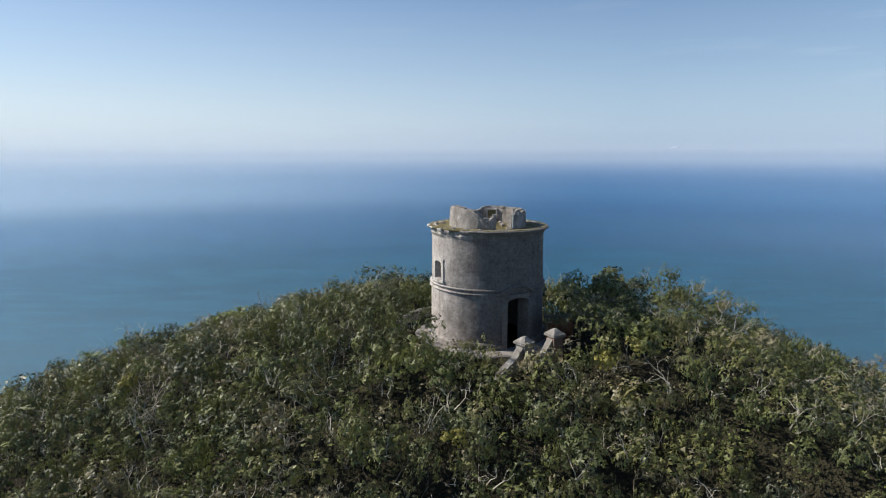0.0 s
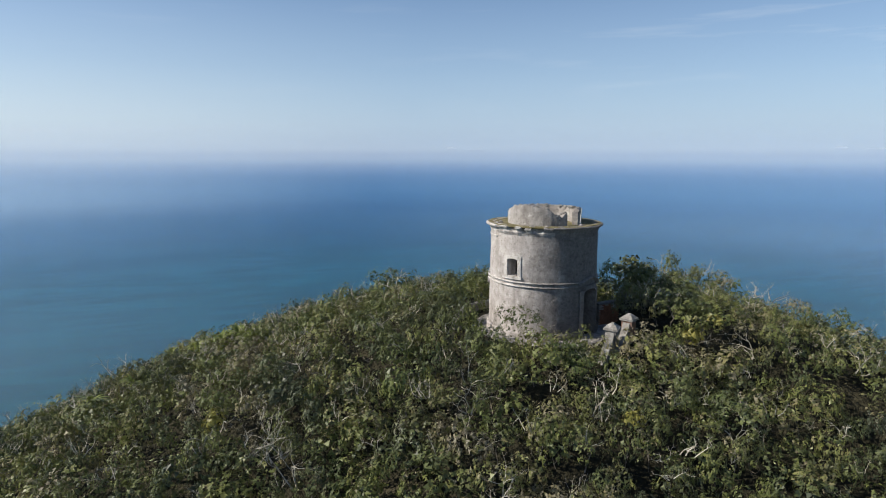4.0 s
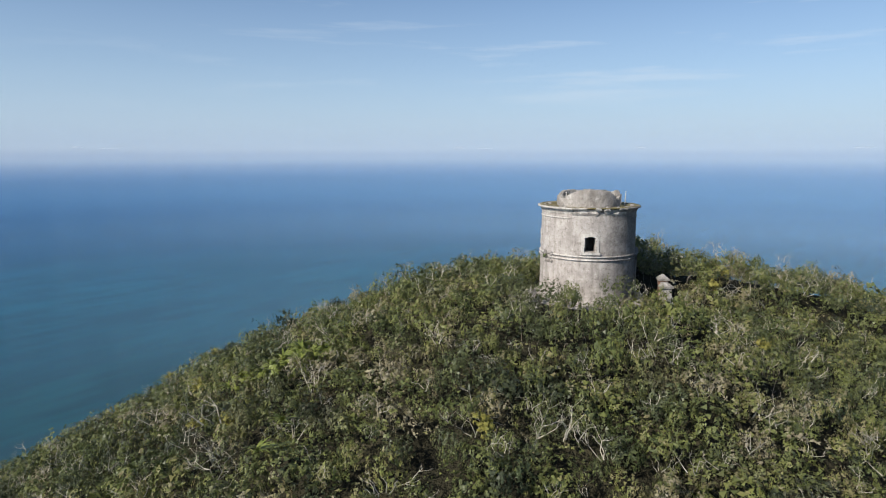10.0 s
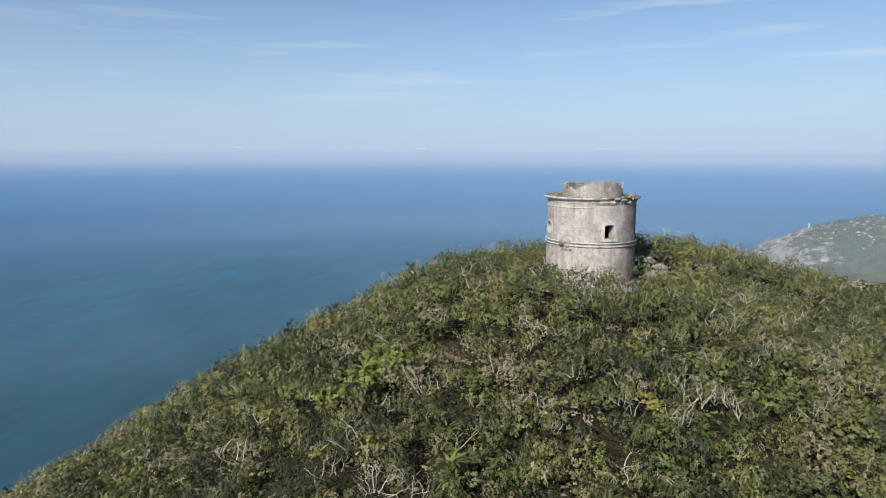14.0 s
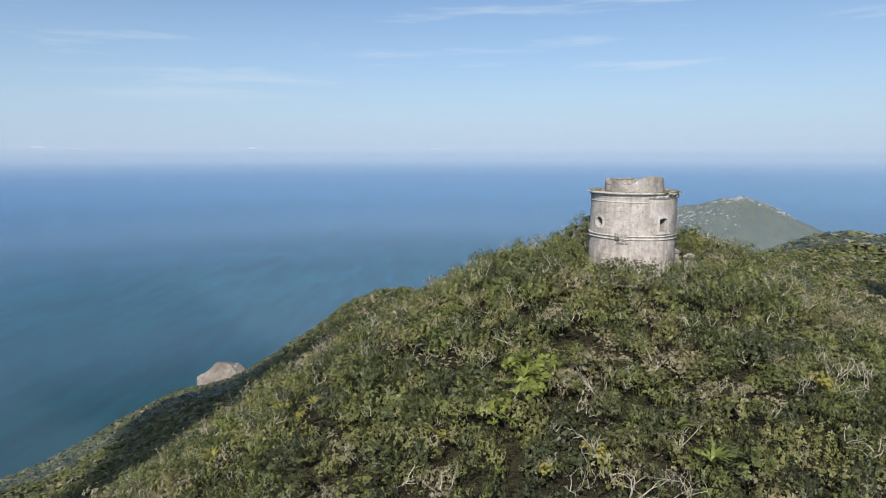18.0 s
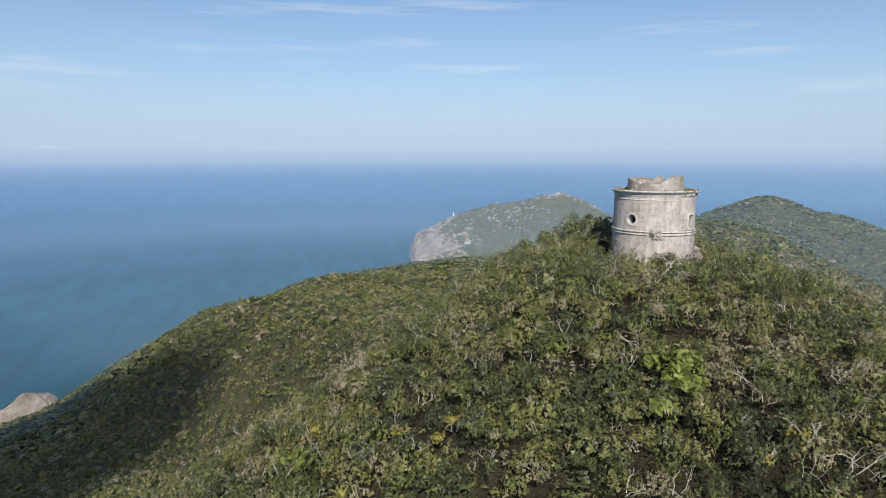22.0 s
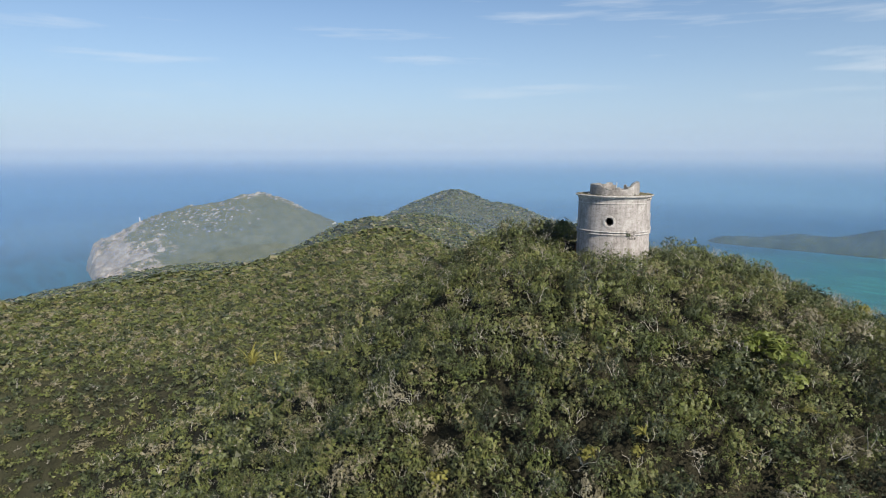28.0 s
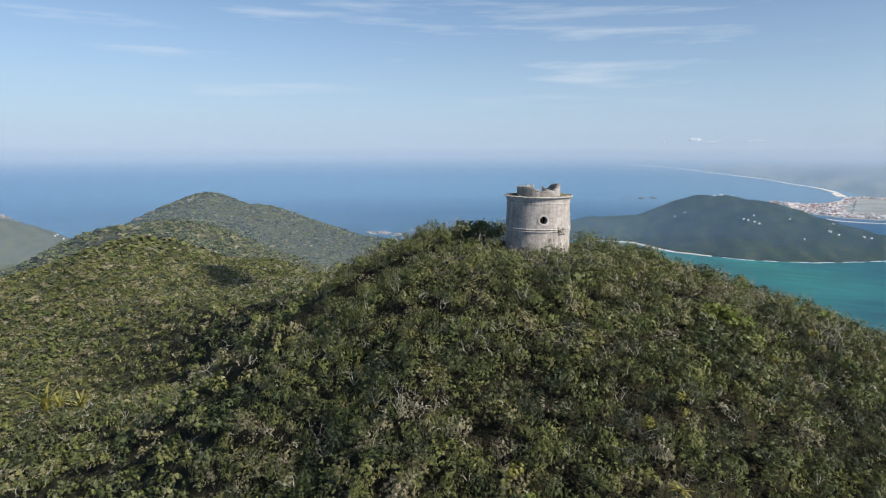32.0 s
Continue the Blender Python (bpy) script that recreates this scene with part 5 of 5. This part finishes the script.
def twigs(seed, stems, reach, thick, depth=3):
    """A bare shrub: forked stems as three-sided rods. Points (n, 4, 3)."""
    g = np.random.default_rng(seed)
    rods = []

    def grow(p, d, length, r, level):
        q = p
        for _ in range(2):
            d2 = d + g.normal(size=3) * 0.34
            d2 /= np.linalg.norm(d2)
            e = q + d2 * length * 0.5
            rods.append((q, e, r, r * 0.75))
            q, d, r = e, d2, r * 0.75
        if level:
            for _ in range(int(g.integers(2, 4))):
                dd = d + g.normal(size=3) * 0.55 + np.array([0, 0, 0.12])
                grow(q, dd / np.linalg.norm(dd), length * g.uniform(0.5, 0.8), r * 0.8, level - 1)

    for _ in range(stems):
        d = np.array([g.normal() * 0.5, g.normal() * 0.5, 1.0])
        grow(np.array([g.normal() * 0.1, g.normal() * 0.1, 0.0]), d / np.linalg.norm(d), reach * g.uniform(0.7, 1.1), thick, depth)
    out_ = []
    for p, e, r0, r1 in rods:
        d = e - p
        d = d / np.linalg.norm(d)
        t = np.cross(d, (0.3, 0.9, 0.2))
        t /= np.linalg.norm(t)
        b_ = np.cross(d, t)
        ring_ = [math.cos(a) * t + math.sin(a) * b_ for a in (0, 2.094, 4.189)]
        for i in range(3):
            j = (i + 1) % 3
            out_.append([p + ring_[i] * r0, p + ring_[j] * r0, e + ring_[j] * r1, e + ring_[i] * r1])
    return np.array(out_), np.zeros(len(out_))


def rosette(seed, blades=16, length=0.9, width=0.09):
    """Arching strap leaves from one heart. Points (n, 4, 3)."""
    g = np.random.default_rng(seed)
    out_ = []
    for i in range(blades):
        a, lift, ln = g.uniform(0, TAU), g.uniform(0.5, 1.35), length * g.uniform(0.7, 1.1)
        dirn, side = np.array([math.cos(a), math.sin(a), 0]), np.array([-math.sin(a), math.cos(a), 0])
        pts = []
        p = np.zeros(3)
        for k_ in range(5):
            el = lift - 0.28 * k_
            pts.append((p.copy(), width * (1.0, 1.1, 0.9, 0.55, 0.06)[k_]))
            p = p + ln / 4 * (dirn * math.cos(el) + np.array([0, 0, math.sin(el)]))
        for (p0, w0), (p1, w1) in zip(pts, pts[1:]):
            out_.append([p0 - side * w0, p0 + side * w0, p1 + side * w1, p1 - side * w1])
    return np.array(out_), 0.5 + 0.15 * g.normal(size=len(out_))


def mesh_of(name, made, material, size=1.0):
    k, tone = made
    co = (k * size).reshape(-1, 3)
    return raw_mesh(name, co, np.arange(len(co)).reshape(-1, k.shape[1]), material, tone)


near = [crown(10 + i, 4 + i % 4, 78, 10, 0.088, 0.6, 34) for i in range(8)]
mid = [crown(30 + i, 3 + i % 3, 36, 5, 0.15, 0.7, 14) for i in range(6)]
midfar = [crown(40 + i, 2 + i % 3, 30, 5, 0.19, 0.75, 10) for i in range(6)]
under = [crown(45 + i, 3, 24, 5, 0.13, 0.7, 0) for i in range(5)]
farc = [crown(50 + i, 2 + i % 2, 16, 3, 0.27, 0.8, 8) for i in range(6)]
farther = [crown(60 + i, 2, 14, 2, 0.34, 0.8, 8) for i in range(6)]
vfar = [crown(70 + i, 1, 9, 1, 0.8, 0.9, 3) for i in range(4)]
bare = [twigs(90 + i, 3, 0.5, 0.022, 2) for i in range(6)]
far_bare = [twigs(100 + i, 3, 0.66, 0.045, 1) for i in range(5)]


def open_to_hilltop(x, y, spare):
    """Places that a viewer over the hilltop can see past the ground between."""
    ok = np.zeros(len(x), bool)
    top = land(x, y) + spare
    f = np.linspace(0.12, 0.97, 26)[:, None]
    for vx, vy in ((-30, 0), (0, 30), (-24, 24), (-22, -22), (0, 0)):
        gx, gy = vx + (x - vx)[None] * f, vy + (y - vy)[None] * f
        sight = 9.0 + (top - 9.0)[None] * f
        ok |= np.all(land(gx.ravel(), gy.ravel()).reshape(gx.shape) < sight, axis=0)
    return ok


def in_plot(x, y):
    """The stretch of hilltop that is passed close by."""
    return (x > -33) & (x < 22) & (y > -27) & (y < 40) & (np.hypot(x, y) < 47)


# the shrubs round the tower, one by one
OWN = 14.2
x, y = strewn(4.7, 50, -180, 180, 1.45, 0.42)
ok = clear_of_tower(x, y) & in_plot(x, y)
x, y = x[ok], y[ok]
own = np.hypot(x, y) < OWN
s_own = spots_at(x[own], y[own], 0.98, 1.35, 0.82)
low = np.hypot(s_own[:, 0], s_own[:, 1]) < 6.6
s_own[low, 2] -= 0.3
plant_out("scrub", spots_at(x[~own], y[~own], 0.98, 1.35, 0.82, 0.27), near, M_LEAF, "dense evergreen coastal scrub covering the hilltop")
x, y = strewn(5.4, 50, -180, 180, 1.6, 0.4)
ok = clear_of_tower(x, y) & in_plot(x, y)
s = spots_at(x[ok], y[ok], 1.0, 0.7, 1.0)
s[:, 2] = land(s[:, 0], s[:, 1]) - 1.25 + 0.15 * rng.normal(size=len(s))
s[:, 6] += 0.08
plant_out("undergrowth", s, under, M_LEAF, "low green undergrowth filling the gaps between shrubs")
SPECIES = [("small-leaved dark evergreen shrub on the hilltop", -0.16), ("olive green shrub with dense fine leaves", 0.0), ("yellowish green shrub in full sun", 0.14), ("dry brownish shrub with thin foliage", 0.3)]
kinds = []
for i, (label, shift) in enumerate(SPECIES):
    for j in range(4):
        k, tone = near[(i * 2 + j * 3) % 8]
        kinds.append((label, mesh_of("crown", (k, tone + shift), M_LEAF), mesh_of("trunk", twigs(120 + i * 4 + j, 1, 0.6, 0.035, 2), M_BARK)))
for sx, sy, sz, rad_, hgt, turn, tn in s_own:
    i = int(np.argmin([abs(tn - v) + rng.uniform(0, 0.12) for _, v in SPECIES])) * 4 + int(rng.integers(0, 4))
    label, cm, sm = kinds[i]
    root = tagged(new("shrub"), label, "shrub", "shrubs round the tower")
    foot = sz - 1.3
    root.matrix_basis = pose(sx, sy, foot, 0, 0, math.degrees(turn))
    cr_ = new("crown", cm)
    cr_.parent = root
    cr_.matrix_basis = Matrix.Translation((0, 0, 1.3)) @ Matrix.Diagonal((rad_, rad_, hgt, 1))
    st_ = new("trunk", sm)
    st_.parent = root
    st_.matrix_basis = Matrix.Diagonal((rad_ * 0.8, rad_ * 0.8, 1.5, 1))

x, y = strewn(4.7, 85, -108, 88, 2.2, 0.45)
ok = ~in_plot(x, y) & clear_of_tower(x, y)
plant_out("scrub", spots_at(x[ok], y[ok], 1.5, 1.8, 0.8), mid, M_LEAF, "dense scrub on the lower hillside")
x, y = strewn(85, 160, -70, 70, 2.65, 0.45)
ok = open_to_hilltop(x, y, 6)
x, y = x[ok], y[ok]
plant_out("scrub", spots_at(x, y, 1.65, 1.8, 0.8) + np.array([0, 0, 0, 0, 0, 0, -0.06]), midfar, M_LEAF, "dense scrub on the eastern slope")
x, y = strewn(24, 75, 80, 262, 2.5, 0.45)
ok = ~in_plot(x, y) & ((np.hypot(x, y) > 60) | (np.degrees(np.arctan2(y, x)) % 360 > 92) & (np.degrees(np.arctan2(y, x)) % 360 < 248))
plant_out("scrub", spots_at(x[ok], y[ok], 1.6, 1.8, 0.8), mid, M_LEAF, "dense scrub on the western hillside")
for r0, r1, step, rad_, kind_, label in ((160, 265, 3.1, 2.3, farc, "scrub woodland on the far spur"), (265, 430, 4.2, 2.9, farther, "scrub woodland on the lower spur")):
    x, y = strewn(r0, r1, -58, 62, step, 0.4)
    ok = open_to_hilltop(x, y, 8)
    plant_out("scrub", spots_at(x[ok], y[ok], rad_, 2.1, 0.68) + np.array([0, 0, 0, 0, 0, 0, 0.09]), kind_, M_LEAF, label)
x, y = strewn(430, 1500, -64, 58, 7.6)
ok = (land(x, y) > SEA + 12) & open_to_hilltop(x, y, 14)
plant_out("scrub", spots_at(x[ok], y[ok], 4.1, 3.4, 0.7) + np.array([0, 0, 0, 0, 0, 0, 0.05]), vfar, M_LEAF, "distant wooded ridge")

# bare branches among the leaves
x, y = strewn(5.5, 50, -180, 180, 2.15)
ok = clear_of_tower(x, y) & in_plot(x, y)
s = spots_at(x[ok], y[ok], 0.8, 0.8, 1.0)
s[:, 2] = land(s[:, 0], s[:, 1]) - 0.3 + 0.2 * rng.normal(size=len(s))
plant_out("bare_branches", s, bare, M_DEAD, "pale bare branches standing out of the scrub")
x, y = strewn(20, 210, -50, 70, 5.0)
ok = ~in_plot(x, y) & open_to_hilltop(x, y, 4)
s = spots_at(x[ok], y[ok], 0.9, 0.8, 1.0)
s[:, 2] = land(s[:, 0], s[:, 1]) - 0.05
plant_out("bare_branches", s, far_bare, M_DEAD, "pale dead twigs in the far scrub")

BARE_SPOTS = [(-18.4, -3.9), (-16.0, -6.8), (-13.0, -6.8), (-17.4, 2.8), (-17.3, -6.2), (-15.6, -8.5), (-8.2, -9.0), (-2.9, -10.1), (-0.9, -10.8), (-9.0, -10.7), (-7.0, -14.7), (-5.6, -17.0), (-8.3, -12.8), (2.6, -12.6), (-13.4, 24.1), (-0.6, 23.6), (-19.3, 5.8), (-25.1, 5.9), (11.4, -11.6), (13.1, -12.0), (-1.9, -10.4), (7.5, -8.9), (-14.6, 9.5), (-22.7, 3.3), (-26.0, 4.3), (-14.2, 22.7), (7.1, 7.4), (-1.0, 17.8), (16.3, 24.3), (2.0, 23.5)]
bare_mesh = [mesh_of("branches", twigs(140 + i, 3, 0.85, 0.035), M_DEAD) for i in range(6)]
for i, (bx, by) in enumerate(BARE_SPOTS):
    z = float(land(np.array([bx]), np.array([by]))[0])
    ob = tagged(new("bare_shrub", bare_mesh[i % 6]), "leafless shrub with bleached grey forked branches", "bare shrub", "bare shrubs on the hill")
    ob.matrix_basis = pose(bx, by, z - 1.2, 0, 0, i * 67) @ Matrix.Scale(0.95 + 0.3 * ((i * 37) % 10) / 10, 4)

# strap-leaved plants and fresh green patch
def one_blade(material, length, width):
    """Strap leaf meshes, one blade each."""
    return [mesh_of("blade", rosette(160 + i, 1, length, width), material) for i in range(5)]


def strap_plant(name, blades, count, label, category, group, place):
    root = tagged(new(name), label, category, group)
    root.matrix_basis = place
    for i in range(count):
        bl = new("blade", blades[i % len(blades)])
        bl.parent = root
        bl.matrix_basis = pose(0, 0, 0, 0, 0, i * 137.5 + random.uniform(-20, 20))
    return root


ros, ros_y = one_blade(M_BRIGHT, 0.9, 0.06), one_blade(M_YELLOW, 0.8, 0.05)
for i, (bx, by) in enumerate([(-18.8, 10.4), (-19.8, 9.8), (-18.5, 9.4), (-18.0, 8.8), (-18.4, 8.0), (-17.4, 9.2), (-21.5, 10.2), (-23.0, 3.5), (-24.9, 2.7), (-23.6, -7.3), (-16.3, 20.5), (-16.8, 26.1), (-21.7, 13.1), (-21.2, 13.6)]):
    z = float(land(np.array([bx]), np.array([by]))[0])
    yellowish = i >= 10
    strap_plant("bromeliad", ros_y if yellowish else ros, 15, "yellowed strap-leaved rosette plant in the scrub" if yellowish else "bright green strap-leaved rosette plant in the scrub", "bromeliad", "rosette plants on the slope", pose(bx, by, z - 0.1, 0, 0, i * 50) @ Matrix.Scale(0.8 + 0.2 * (i % 3), 4))
fresh = [mesh_of("crown", crown(180 + i, 5, 44, 12, 0.15), M_BRIGHT) for i in range(2)]
for i, (bx, by, sc) in enumerate([(-18.6, 9.3, 1.5), (-17.4, 8.1, 1.2), (-19.8, 10.6, 1.2), (-16.5, 9.6, 1.0), (-9.0, 28.5, 1.2)]):
    z = float(land(np.array([bx]), np.array([by]))[0])
    ob = tagged(new("fresh_shrub", fresh[i % 2]), "bright fresh green shrub among darker scrub", "shrub", "fresh green shrubs")
    ob.matrix_basis = pose(bx, by, z - 0.8, 0, 0, i * 70) @ Matrix.Scale(sc, 4)
gold = [mesh_of("crown", crown(190 + i, 4, 36, 12, 0.15), M_YELLOW) for i in range(2)]
for i, (bx, by, sc) in enumerate([(-18.5, -4.6, 0.75), (-14.6, 22.8, 0.6), (-7.8, 27.5, 0.9), (-23.6, 7.0, 0.6), (5.1, -7.3, 0.8), (-2.1, -11.7, 0.6), (6.6, -7.2, 0.6), (-24.1, 8.9, 0.5), (-16.6, 21.3, 0.5)]):
    z = float(land(np.array([bx]), np.array([by]))[0])
    ob = tagged(new("yellow_shrub", gold[i % 2]), "small shrub with yellow turning leaves", "shrub", "yellow shrubs")
    ob.matrix_basis = pose(bx, by, z - 0.35, 0, 0, i * 70) @ Matrix.Scale(sc, 4)
# fan of palm-like leaves on the slope below
fronds = one_blade(M_YELLOW, 3.6, 0.17)
for i, (bx, by, sc) in enumerate([(100.0, -6.0, 1.6), (97.0, -11.0, 1.1), (88.0, -2.0, 0.8)]):
    z = float(land(np.array([bx]), np.array([by]))[0])
    strap_plant("palm", fronds, 26, "low palm with arching yellow-green fronds on the slope", "palm", "palms on the slope", pose(bx, by, z + 1.0, 0, 0, i * 50) @ Matrix.Diagonal((sc, sc, sc * 1.8, 1)))

# a weed rooted in the broken string course, and taller trees on the rim of the hilltop
weed = tagged(new("wall_weed", mesh_of("wall_weed", crown(201, 3, 14, 8, 0.3, inner=8), M_LEAF)), "small brownish weed rooted in the broken string course", "weed")
weed.matrix_basis = pose(*polar(150.5, 3.22, 2.86)) @ Matrix.Scale(0.36, 4)
tree_crown = [mesh_of("crown", crown(210 + i, 6, 50, 12, 0.14), M_LEAF) for i in range(3)]
tree_limbs = [mesh_of("trunk", twigs(215 + i, 2, 1.0, 0.06, 3), M_BARK) for i in range(3)]
for i, (bx, by, sc) in enumerate([(6.6, -0.6, 1.1), (7.4, 1.6, 1.2), (9.0, 3.0, 1.1), (-2.7, 12.8, 0.8), (-0.5, 8.5, 0.9)]):
    z = float(land(np.array([bx]), np.array([by]))[0])
    root = tagged(new("small_tree"), "small open-crowned tree standing above the scrub", "tree", "small trees above the scrub")
    root.matrix_basis = pose(bx, by, z - 2.3, 0, 0, i * 80) @ Matrix.Scale(sc, 4)
    for name, me_, up_ in (("trunk", tree_limbs[i % 3], 0.0), ("crown", tree_crown[i % 3], 1.75)):
        ob = new(name, me_)
        ob.parent = root
        ob.matrix_basis = pose(0, 0, up_)
